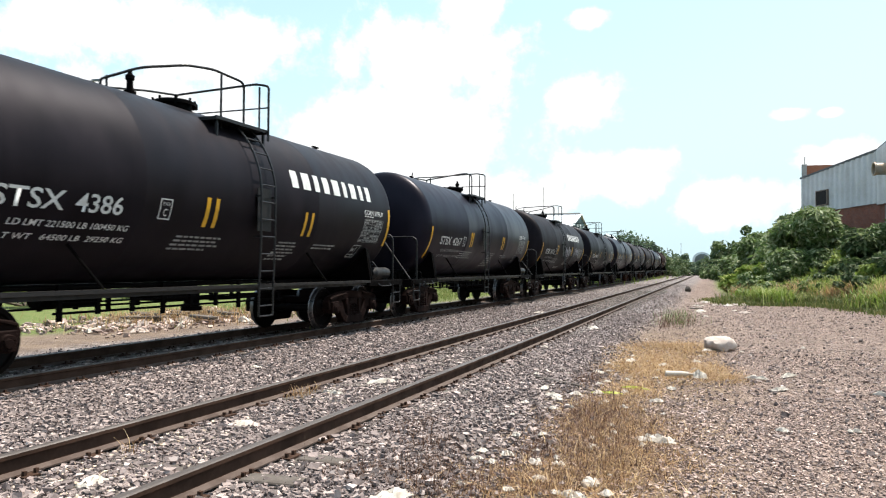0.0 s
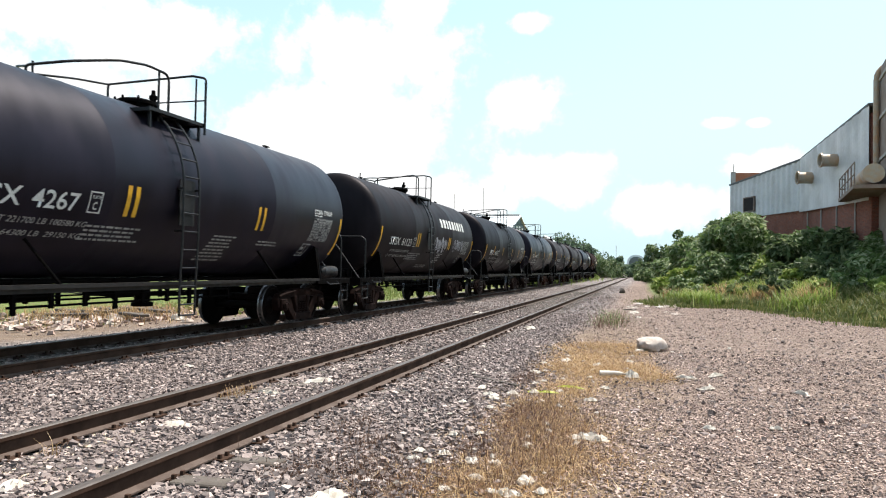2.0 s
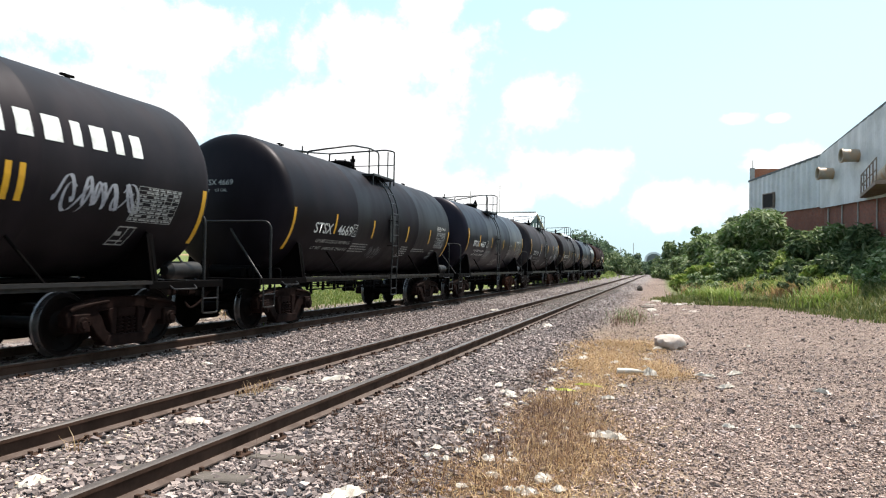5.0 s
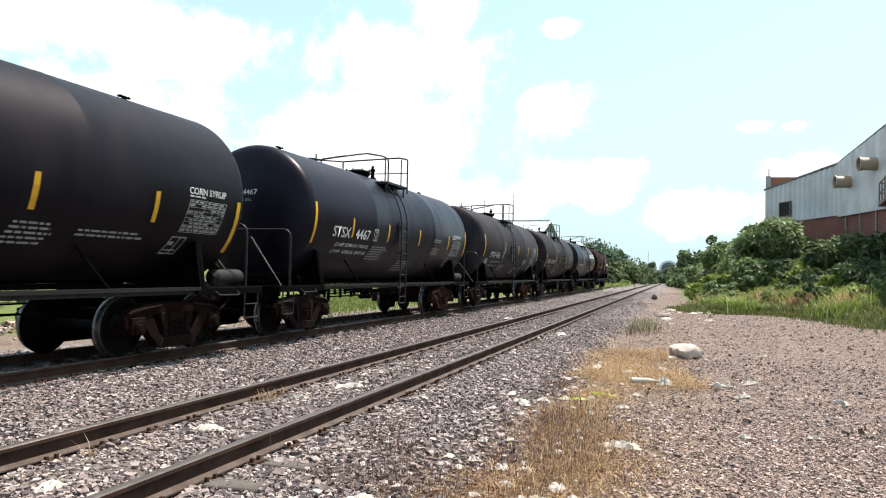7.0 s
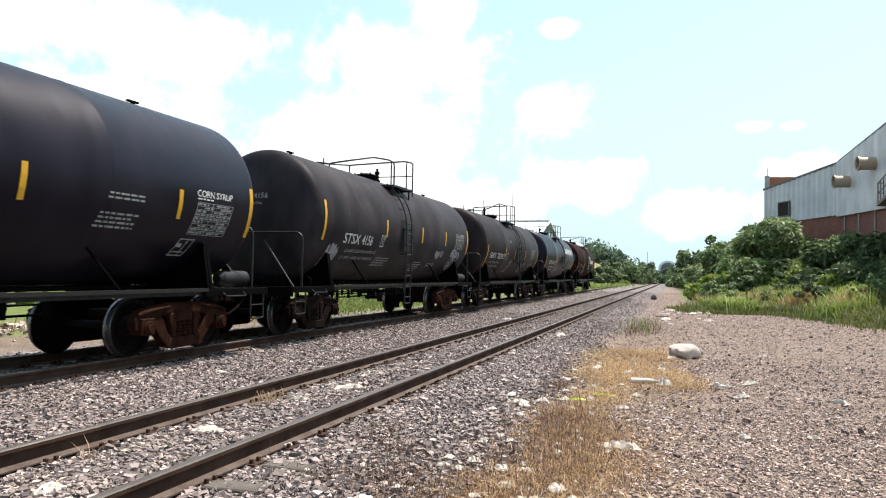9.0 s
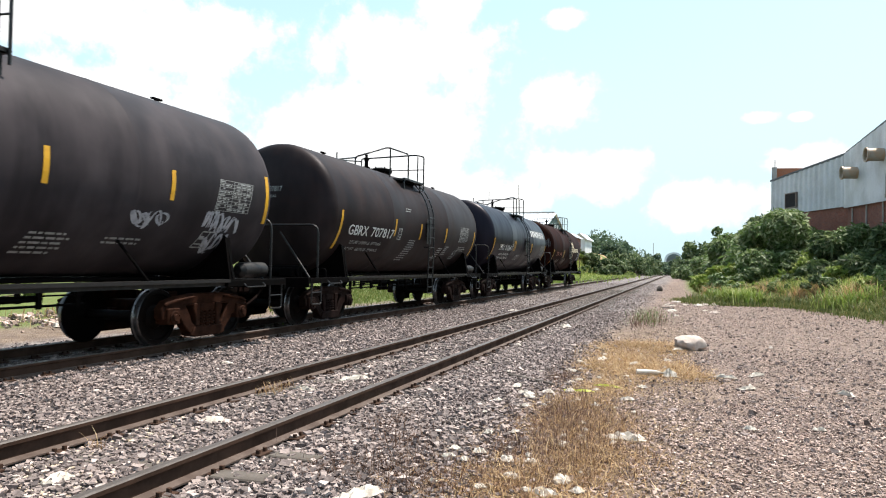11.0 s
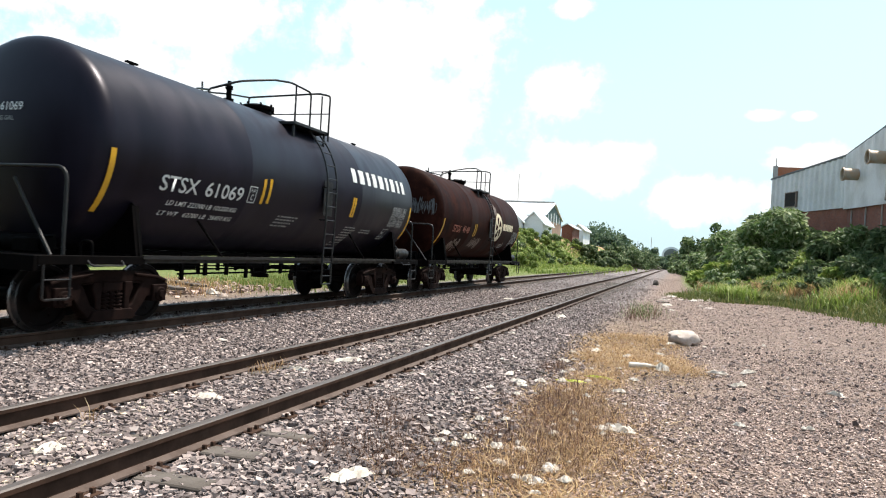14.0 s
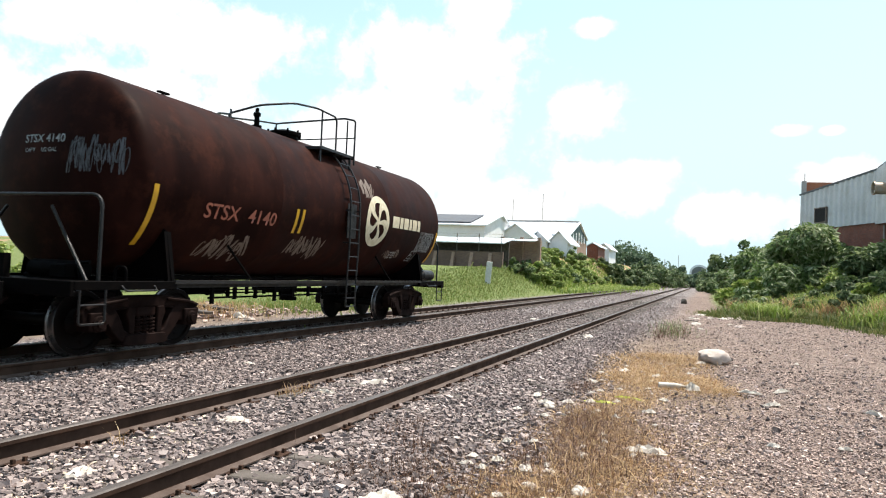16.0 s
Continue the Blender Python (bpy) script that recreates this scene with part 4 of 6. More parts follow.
def tank_car(spec):
    no = spec["no"]
    car = thing("tank_car", spec["label"], "tank car", pose(TRACK_X, spec["y"], RAIL_TOP), group="tank cars of the train")
    shift = spec["shift"]
    part("tank", tank_mesh(M_TANKS[spec["paint"]], spec["paint"]), None, car, spec["tank"], at=pose(0, shift, 0))
    part("centre_sill", shared("centre_sill", centre_sill_mesh, M_FRAME), None, car)
    for s in (1, -1):
        part("side_sill", shared("side_sill", side_sill_mesh, M_SILL), None, car, at=pose(s * 1.45, 0, 0))
        turn = 0 if s > 0 else 180
        for end in (1, -1):
            part("saddle", shared("saddle", saddle_mesh, M_FRAME), None, car, at=pose(0, end * 4.92, 0, 0, 0, turn))
            part("brace", shared("brace", brace_mesh, M_FRAME), None, car, at=pose(0, end * 2.9, 0, 0, 0, turn))
    for end in (1, -1):
        p = part("end_platform", shared("end_platform", end_platform_mesh, M_FRAME), None, car, at=pose(0, end * 5.72, 0, 0, 0, 0 if end < 0 else 180))
        part("brake_box", shared("brake_box", brake_box_mesh, M_FRAME), None, p)
        part("brake_cylinder", shared("brake_cylinder", brake_cylinder_mesh, M_FRAME, 40), None, p)
        part("hand_brake", shared("brake_post", brake_post_mesh, M_FRAME), None, p)
        part("air_pipe", shared("air_pipe", end_fittings_mesh, M_FRAME, 40), None, p)
        part("valve_handle", shared("valve_handle", valve_handle_mesh, M_FRAME, 40), None, p)
        part("end_handrail", shared("end_rail", end_rail_mesh, M_RAILING, 50), None, p, at=pose(0, -0.5, 0))
        for s in (1, -1):
            part("step", shared("step", step_mesh, M_RAILING, 50), None, p, at=pose(s * 1.47, -0.62, 0))
            part("grab_iron", shared("grab_iron", grab_mesh, M_RAILING, 50), None, p, at=pose(s * 1.47, 0.15, 1.0, 0, 0, 0 if s > 0 else 180))
        part("coupler", shared("coupler", coupler_mesh, M_TRUCK, 40), None, car, at=pose(0, end * 6.42, 0, 0, 0, 0 if end < 0 else 180))
    part("air_tank", shared("air_tank", cylinder_tank_mesh, M_SILL, 40), None, car, at=pose(1.15, 5.98, 1.22))
    part("pipe_rack", shared("under_rack", under_rack_mesh, M_FRAME, 40), None, car)
    part("walkway", shared("walkway", walkway_mesh, M_RAILING), None, car, at=pose(0, {0: 0.05, 1: -0.3, 2: -0.33, 3: -0.52, 4: 0.05, 5: -0.08}[spec.get("rail", 0)], 0))
    part("top_handrail", top_rail_mesh(spec.get("rail", 0)), None, car)
    part("ladder", shared("ladder", ladder_mesh, M_RAILING, 50), None, car, at=pose(0, spec.get("ladder", 0.05), 0))
    part("manway", shared("manway", manway_mesh, M_FRAME, 40), None, car, at=pose(0.25, spec.get("man", -0.30), -0.07))
    part("safety_valve", shared("valve", valve_mesh, M_FRAME, 40), None, car, at=pose(0.25, spec.get("valve", -1.3), 0))
    for y in (-4.9 if spec.get("rail") == 2 else -4.0, 4.3):
        part("fitting", shared("fitting", fitting_mesh, M_FRAME), None, car, at=pose(0.3, y, -0.03))
    for y in spec["ends"][:2]:
        part("end_tape", end_tape_mesh(y, spec["ends"][2]), M_YELLOW, car, "yellow reflective tape")
    for y0, z0 in spec["tape"]:
        bm = bmesh.new()
        shell_quad(bm, y0, y0 + 0.09, z0, z0 + 0.46)
        part("tape", bm, M_YELLOW, car, "yellow reflective tape")
    ink = spec.get("ink", M_WHITE)
    a, b = spec["mark"]
    y0, gap, dig = spec.get("text", -4.4), spec.get("gap", 0.16), spec.get("dig", 0.2)
    wide, up = spec.get("wide", 0.9), spec.get("up", 0.0)
    shell_text(car, a, y0, y0 + wide, 2.07 + up, 0.24, ink)
    shell_text(car, b, y0 + wide + gap, y0 + wide + gap + dig * len(b), 2.07 + up, 0.24, ink)
    if ink is M_WHITE:
        small = M_WHITE if spec.get("fresh") else M_FAINT
        for k, line in enumerate(spec["load"]):
            shell_text(car, line, y0 + 0.28 - 0.06 * k, y0 + 2.1, 1.86 + up - 0.16 * k, 0.085, small, 0.008, 0.15)
        y = spec.get("plate", -2.12)
        part("plate_frame", plate_mark_mesh(y, up), M_WHITE, car)
        shell_text(car, "PLATE", y + 0.05, y + 0.20, 2.26 + up, 0.05, M_WHITE, 0.0)
        shell_text(car, "C", y + 0.085, y + 0.16, 2.11 + up, 0.11, M_WHITE)
    for k, (q0, q1, z, rows) in enumerate(spec["print"]):
        bars_text(car, q0, q1, z, rows, 0.062, M_FAINT, no * 10 + k, 0.35)
    head_text(car, a + " " + b, -0.45, 0.32, 2.98, 0.115, M_WHITE if spec.get("fresh") else M_FAINT, shift)
    head_text(car, "CAPY     US GAL", -0.43, 0.2, 2.84, 0.06, M_FAINT, shift)
    if spec.get("table", True):
        top, dy = spec.get("table_at", (2.48, 0.0))
        part("data_table", table_mesh(no, top), M_FAINT, car, "ruled panel of rows of white print", at=pose(0, dy, 0))
        if spec.get("syrup"):
            shell_text(car, "CORN SYRUP", 4.46 + dy, 5.42 + dy, top + 0.09, 0.105, M_WHITE)
            bars_text(car, 4.48 + dy, 4.95 + dy, top + 0.065, 1, 0.05, M_WHITE, no + 70)
        part("placard", placard_mesh(4.22 + dy), M_FAINT, car, "small framed white placard")
    wheels = []
    for end in (-1, 1):
        wheels += truck(car, end, (no, end) in {(4, 1), (5, 1)})
    return car, wheels


LD = ("LD LMT 221500 LB 100450 KG", "LT WT   64500 LB  29250 KG")
SPECS = [
    dict(label="black tank car with white stencils and yellow tape", tank="dusty black painted tank", paint="black", mark=("STSX", "4386"), rail=4, load=LD, text=-4.5, wide=0.97, dig=0.1925, shift=0.13,
         ends=(-5.45, 5.76, 1.89), tape=[(-0.94, 2.0), (-0.72, 2.0), (1.97, 1.98), (2.21, 1.98)], print=[(-1.4, -0.3, 1.85, 4), (1.35, 2.1, 1.85, 6), (2.6, 3.5, 1.84, 2)],
         syrup=True, fresh=True, blocks=(1.5, 4.82), gap=0.16, plate=-1.93),
    dict(label="black tank car with double yellow tape strips", tank="blue-black painted tank", paint="blueblack", mark=("STSX", "4267"), rail=3, ladder=-0.85, man=-0.1, valve=0.35, shift=0.35,
         load=("LD LMT 221700 LB 100580 KG", "LT WT   64300 LB  29150 KG"), text=-4.47, gap=0.16, dig=0.195, plate=-2.46, ends=(-5.26, 5.97, 1.66),
         tape=[(-1.74, 2.06), (-1.56, 2.06), (2.01, 2.06), (2.22, 2.06)], print=[(-2.35, -1.1, 1.9, 4), (0.75, 1.6, 1.9, 8), (2.33, 3.2, 1.86, 2)], syrup=True),
    dict(label="dusty black tank car with grey graffiti along its side", tank="dusty brown-black painted tank", paint="dusty", mark=("STSX", "61123"), rail=3, ladder=-0.95, man=-0.3, valve=0.3, shift=0.42,
         load=("LD LMT 222800 LB 101050 KG", "LT WT   63200 LB  28650 KG"), text=-4.31, gap=0.21, dig=0.186, plate=-2.06, ends=(-5.17, 6.06, 1.68),
         tape=[(-1.70, 2.07), (-1.49, 2.07), (2.23, 2.08), (2.43, 2.08)], print=[(-2.15, -0.8, 1.85, 4), (-0.3, 1.2, 1.47, 2), (1.2, 1.9, 1.9, 6)], blocks=(1.17, 4.58)),
    dict(label="black tank car with single yellow tape strips", tank="black painted tank", paint="black", mark=("STSX", "4669"), rail=5, plate=-2.36, ladder=-0.3, valve=0.2, man=-0.6, shift=0.2,
         load=("LD LMT 221200 LB 100300 KG", "LT WT   64800 LB  29400 KG"), ends=(-5.4, 5.81, 1.67), tape=[(-3.42, 2.08), (-1.11, 2.07), (1.58, 2.06), (3.71, 2.06)],
         print=[(-2.1, -1.0, 1.9, 4), (1.45, 2.2, 1.92, 5), (2.46, 3.9, 1.88, 2)], syrup=True, gap=0.3),
    dict(label="blue-black tank car with single yellow tape strips", tank="glossy blue-black painted tank", paint="blueblack", mark=("STSX", "4467"), rail=2, ladder=-0.88, shift=0.34, up=0.1,
         load=("LD LMT 222800 LB 101050 KG", "LT WT   63200 LB  28650 KG"), text=-4.44, gap=0.29, dig=0.215, plate=-2.16, ends=(-5.32, 6.0, 1.98),
         tape=[(-3.47, 2.18), (-1.25, 2.18), (1.18, 2.18), (4.03, 2.17)], print=[(-2.1, -1.0, 2.03, 6), (2.6, 3.4, 2.44, 2), (2.5, 3.3, 2.16, 4), (0.2, 1.3, 1.7, 5)],
         syrup=True, fresh=True, man=-0.6, valve=0.42),
    dict(label="weathered grey tank car with faded stencils and scrawl", tank="weathered grey-brown painted tank", paint="grey", mark=("STSX", "4156"), rail=2, ladder=-0.95, valve=0.3, man=-0.5, shift=0.28,
         load=("LD LMT 222000 LB 100700 KG", "LT WT   64000 LB  29000 KG"), text=-4.3, gap=0.12, dig=0.16, ends=(-5.36, 5.9, 2.09), tape=[(-1.85, 2.32), (0.96, 2.3), (3.27, 2.3)],
         print=[(-2.0, -1.0, 1.78, 4), (1.05, 1.75, 1.72, 5), (2.3, 3.0, 1.70, 2)], table_at=(2.76, -0.02)),
    dict(label="brown-black tank car with wide spaced number and single tape strips", tank="brown-black painted tank", paint="brown", mark=("GBRX", "707817"), text=-4.79, wide=1.09, dig=0.24, gap=0.21, shift=0.2,
         load=("LD LMT 219900 LB  99750 KG", "LT WT   66100 LB  29980 KG"), ends=(-5.24, 5.64, 1.72), tape=[(-2.03, 2.14), (-0.06, 2.12), (2.33, 2.11)],
         print=[(-0.8, -0.2, 2.08, 10), (2.0, 2.45, 1.92, 7), (2.65, 3.0, 1.99, 5), (-1.25, -0.8, 2.95, 2), (4.0, 4.9, 2.02, 3)], rail=1, plate=-1.75, table_at=(2.70, -0.58)),
    dict(label="black tank car with white stencils and double yellow tape", tank="blue-black painted tank", paint="blueblack", mark=("STSX", "61069"), rail=4, ladder=0.18, shift=0.15,
         load=("LD LMT 223300 LB 101250 KG", "LT WT   62700 LB  28450 KG"), text=-4.52, gap=0.18, dig=0.21, ends=(-5.55, 5.75, 1.66),
         tape=[(-1.82, 2.07), (-1.62, 2.09), (2.0, 2.06), (2.11, 2.06)], print=[(-1.0, -0.2, 1.9, 4), (2.1, 2.75, 1.83, 8), (3.0, 3.7, 1.8, 2)], fresh=True, blocks=(1.96, 5.28), plate=-2.23),
    dict(label="rusty brown tank car with a cream round badge and graffiti", tank="rusty red-brown painted tank", paint="rust", mark=("STSX", "4140"), shift=0.24,
         load=LD, text=-4.22, gap=0.25, dig=0.207, ends=(-5.34, 5.84, 1.57), tape=[(-1.62, 1.98), (-1.41, 1.99)], print=[(3.2, 3.6, 1.8, 3)], ink=M_RED, table_at=(2.4, 0.18)),
]
CARS = []
for i, spec in enumerate(SPECS):
    spec["no"], spec["y"] = i, 9.25 + CAR_GAP * i + {0: 0.5, 1: 0.2, 3: 0.3}.get(i, 0.0)
    CARS.append(tank_car(spec))
for i, (car, _) in enumerate(CARS):
    if SPECS[i].get("blocks"):
        name_blocks(car, *SPECS[i]["blocks"], 2.88, 3.21, M_WHITE, [1.0, 1.2, 0.8, 1.0, 1.2, 0.7, 1.1, 0.7, 0.9], 0.17)
scribble(CARS[2][0], 0.45, 1.95, 1.92, 2.55, M_SPRAY, 3, 9)
scribble(CARS[2][0], 3.05, 4.5, 1.98, 2.52, M_SPRAY, 8, 7)
scribble(CARS[3][0], -0.85, -0.1, 1.52, 1.93, M_SPRAY_DIM, 21, 8, 0.018)
scribble(CARS[5][0], -4.95, -4.4, 1.5, 2.08, M_SPRAY, 4, 6)
scribble(CARS[5][0], 2.6, 3.3, 1.82, 2.2, M_SPRAY, 5, 4)
scribble(CARS[5][0], 4.25, 5.1, 1.84, 2.28, M_SPRAY, 6, 6)
scribble(CARS[5][0], 4.45, 4.95, 1.5, 1.87, M_SPRAY, 7, 3)
last = CARS[8][0]
part("round_badge", round_mark_mesh(), M_CREAM, last, "round cream badge with five petals")
name_blocks(last, 2.78, 4.55, 2.40, 2.68, M_CREAM, [1.2, 0.6, 0.9, 0.5, 0.9, 0.5], 0.06, "peeling cream painted block")
scribble(last, 1.15, 1.75, 2.95, 3.45, M_SPRAY_TAN, 14, 6, 0.03)
scribble(last, -3.9, -2.7, 1.38, 1.85, M_SPRAY_TAN, 11, 9, 0.022)
scribble(last, -1.5, -0.3, 1.5, 1.98, M_SPRAY_TAN, 12, 8, 0.022)
scribble(last, 2.9, 3.7, 1.6, 1.9, M_SPRAY_TAN, 13, 5, 0.022)


def head_scribble(car, x0, x1, z0, z1, material, seed, strokes=9, w=0.012):
    """Sprayed scrawl on the rounded tank end that faces the camera."""
    rnd = random.Random(seed)
    bm = bmesh.new()
    for s in range(strokes):
        cx = x0 + (x1 - x0) * (s + 0.5) / strokes
        ww = (x1 - x0) / strokes * rnd.uniform(0.6, 1.0)
        lo, hi = z0 + rnd.uniform(0, .4) * (z1 - z0), z1 - rnd.uniform(0, .4) * (z1 - z0)
        ph, k1, k2 = rnd.uniform(0, 6), rnd.uniform(0.7, 1.6), rnd.uniform(1.0, 2.4)
        prev = None
        for k in range(22):
            u = k / 21
            x = cx + ww * math.sin(ph + k1 * 6.28 * u)
            z = (lo + hi) / 2 + (hi - lo) / 2 * math.cos(ph * 2 + k2 * 6.28 * u)
            row = []
            for q in (-1, 1):
                a, b = x + q * w, z + q * w * 0.5
                row.append(bm.verts.new((a, head_x(a * a + (b - TANK_Z) ** 2, -1) - 0.012, b)))
            if prev:
                bm.faces.new((prev[0], prev[1], row[1], row[0]))
            prev = row
    part("end_graffiti", bm, material, car, "pale sprayed scrawl", at=pose(0, SPECS[8]["shift"], 0))


head_scribble(last, 0.4, 1.28, 2.5, 3.1, M_SPRAY_DIM, 31, 17, 0.006)

# ---- plants ----


def leaf_cloud(name, clumps, count, size, seed, material, parent, long=1.6, label="", droop=0.3, lobes=1):
    """A crown of many separate folded leaves in uneven clumps (x, y, z, radius); lobes: fingers of a leaf."""
    rng = np.random.default_rng(seed)
    c = np.array(clumps, dtype=float)
    pick = rng.choice(len(c), count, p=c[:, 3] ** 2 / (c[:, 3] ** 2).sum())
    d = rng.normal(size=(count, 3))
    d /= np.linalg.norm(d, axis=1)[:, None]
    rad = c[pick, 3] * rng.uniform(0.45, 1.08, count) ** 0.6
    p = c[pick, :3] + d * rad[:, None] * np.array([1, 1, 0.85])
    p[:, 2] = np.maximum(p[:, 2], 0.04)
    n = d + rng.normal(size=(count, 3)) * 0.55 + np.array([0, 0, 0.5])
    n /= np.linalg.norm(n, axis=1)[:, None]
    a = np.cross(n, rng.normal(size=(count, 3)))
    a /= np.linalg.norm(a, axis=1)[:, None]
    a[:, 2] -= droop * rng.uniform(0, 1, count)
    b = np.cross(n, a)
    s = size * rng.uniform(0.55, 1.3, count)[:, None]
    quads = []
    for k in range(lobes):
        t = (k - (lobes - 1) / 2) * 0.95
        al, bl = a * math.cos(t) + b * math.sin(t), b * math.cos(t) - a * math.sin(t)
        w = s / 2 if lobes == 1 else s * 0.24
        base = p - a * s * long / 2 if lobes == 1 else p - a * s * 0.4
        tip, mid = base + al * s * long, base + al * s * long * 0.55
        quads.append(np.stack([base, mid - bl * w + n * s * 0.12, tip, mid + bl * w + n * s * 0.12], 1))
    verts = np.concatenate(quads).reshape(-1, 3)
    idx = np.arange(count * lobes) * 4
    faces = np.concatenate([np.stack([idx, idx + 1, idx + 2], 1), np.stack([idx, idx + 2, idx + 3], 1)])
    me = bpy.data.meshes.new(name)
    me.from_pydata(verts.tolist(), [], faces.tolist())
    finish(me, material)
    ob = new(name, me)
    if parent is not None:
        ob.parent = parent
    return tagged(ob, label)


def trunk_mesh(limbs, r):
    bm = bmesh.new()
    for base, top, k in limbs:
        b, t = Vector(base), Vector(top)
        pts = [b.lerp(t, u) + Vector((math.sin(u * 5 + k) * 0.06, math.cos(u * 4 + k) * 0.06, 0)) * (t - b).length * 0.5 for u in (0, .25, .5, .75, 1)]
        for p, q, u in zip(pts, pts[1:], (1, .8, .6, .45)):
            tube(bm, [p, q], r * u * (1 if k == 0 else 0.55), 6)
    return bm


def shrub(name, label, x, y, w, h, seed, material, leaf, count, category="shrub", group="", depth=None, stem=0.06, lobes=1, loose=1.0):
    """A bush or tree: stems from one root, and a ragged crown."""
    rnd = random.Random(seed)
    z0 = height(x, y)
    t = thing(name, label, category, pose(x, y, z0 - 0.03, 0, 0, 0), group)
    clumps, limbs = [], []
    n = max(15, int(w * h * 0.9))
    for k in range(n):
        a, q = rnd.uniform(0, 6.28), math.sqrt(rnd.random())
        dome = math.sqrt(max(0.05, 1 - q * q * 0.85))
        r = rnd.uniform(0.16, 0.36) * min(w, h) * 0.6 * loose
        zz = rnd.uniform(0.25, 1.0) ** 0.6 * (h * dome * rnd.uniform(0.8, 1.05)) - r * 0.6
        clumps.append((w / 2 * q * math.cos(a), (depth or w) / 2 * q * math.sin(a), max(r * 0.55, zz), r))
        if k < 7:
            limbs.append(((0.1 * math.cos(a), 0.1 * math.sin(a), 0.0), clumps[-1][:3], k))
    part("stems" if category == "shrub" else "trunk", trunk_mesh(limbs, stem), M_BARK, t)
    leaf_cloud("crown", clumps, count, leaf, seed, material, t, lobes=lobes)
    return t


def blades(name, label, spots, count, lo, hi, width, seed, material, lean=0.5):
    """Grass or straw: thin tapering blades scattered round spots (x, y, rx, ry)."""
    rng = np.random.default_rng(seed)
    s = np.array(spots, dtype=float)
    pick = rng.choice(len(s), count, p=s[:, 2] * s[:, 3] / (s[:, 2] * s[:, 3]).sum())
    p = s[pick, :2] + rng.normal(size=(count, 2)) * s[pick, 2:4] * 0.5
    z = np.array([height(x, y) for x, y in p])
    h = rng.uniform(lo, hi, count)
    a = rng.uniform(0, 6.283, count)
    out = np.stack([np.cos(a), np.sin(a)], 1)
    side = np.stack([-out[:, 1], out[:, 0]], 1) * width * rng.uniform(0.6, 1.4, (count, 1)) / 2
    k = lean * rng.uniform(0.2, 1.2, (count, 1)) * h[:, None]
    base = np.column_stack([p, z - 0.01])
    mid = np.column_stack([p + out * k * 0.35, z + h * 0.6])
    tip = np.column_stack([p + out * k, z + h * rng.uniform(0.75, 1.0, count)])
    sd = np.column_stack([side, np.zeros(count)])
    verts = np.stack([base - sd, base + sd, mid + sd * 0.8, mid - sd * 0.8, tip], 1).reshape(-1, 3)
    i = np.arange(count) * 5
    faces = [tuple(f) for f in np.stack([i, i + 1, i + 2, i + 3], 1).tolist()] + [tuple(f) for f in np.stack([i + 3, i + 2, i + 4], 1).tolist()]
    me = bpy.data.meshes.new(name)
    me.from_pydata(verts.tolist(), [], faces)
    finish(me, material)
    return tagged(new(name, me), label, "grass", kind="stuff")


# castor bushes between the yard and the factory
rnd = random.Random(5)
BUSHES = [(7.9, 42.0, 4.4, 3.6), (5.0, 45.4, 5.0, 4.6), (3.6, 48.5, 4.6, 3.8), (9.4, 38.6, 4.0, 3.7), (3.0, 54.0, 4.6, 3.4), (11.0, 35.5, 3.8, 3.7), (3.1, 60, 4.6, 3.3),
          (2.8, 67, 4.6, 3.1), (2.7, 75, 4.8, 3.0), (6.3, 41.6, 2.4, 1.7), (3.4, 45.0, 2.8, 1.7), (8.6, 38.0, 2.3, 1.5), (4.6, 51.0, 5.0, 4.3), (7.2, 46.5, 4.6, 4.5), (9.4, 42.4, 3.6, 4.2),
          (1.9, 44.5, 2.4, 1.9), (5.2, 43.2, 2.0, 1.3)]
for k, (x, y, w, h) in enumerate(BUSHES):
    shrub("castor_bush", "tall green castor bush with large broad leaves", x, y, w, h, 20 + k, M_LEAF_YOUNG if k in (9, 10, 15, 16) else M_LEAF if k % 3 else M_LEAF_DARK, 0.25,
          int(1200 + 210 * w * h), group="castor bushes by the factory", lobes=3, loose=1.12)
for k, (x, y, w, h) in enumerate([(2.9, 38.6, 1.8, 1.2), (4.5, 38.0, 1.9, 0.9), (6.0, 36.4, 1.7, 1.1), (7.5, 33.4, 1.8, 1.1), (1.9, 37.6, 1.5, 1.4), (5.3, 40.0, 2.2, 1.5), (7.2, 37.8, 2.0, 1.6),
                                 (8.6, 33.8, 2.2, 1.7), (3.8, 41.6, 2.2, 1.6), (8.4, 31.0, 1.6, 1.1), (2.2, 40.8, 2.0, 1.7)]):
    shrub("weed_shrub", "low leafy green shrub in the grass", x, y, w, h, 320 + k, (M_LEAF_YOUNG, M_LEAF, M_LEAF_DARK)[k % 3], 0.13, 1700, group="low shrubs before the castor bushes")
for k, (x, y, w, h) in enumerate([(-0.4, 86, 5, 3.6), (-0.8, 98, 5, 4.0), (-1.2, 112, 6, 4.5), (3.5, 84, 6, 3.9), (3.0, 100, 7, 4.3), (0.3, 80.5, 4.5, 3.2), (-0.6, 92, 4.5, 3.6), (-1.0, 105, 5, 4.2), (2.5, 62, 5, 4.0), (2.8, 72, 5.5, 3.7), (-1.4, 122, 6, 4.8), (-1.8, 135, 7, 5)]):
    shrub("roadside_bush", "dense green bush along the track", x + 2.9, y, w, h * 0.8, 50 + k, M_LEAF_DARK if k % 2 else M_LEAF, 0.25, 2600, group="bushes along the track")
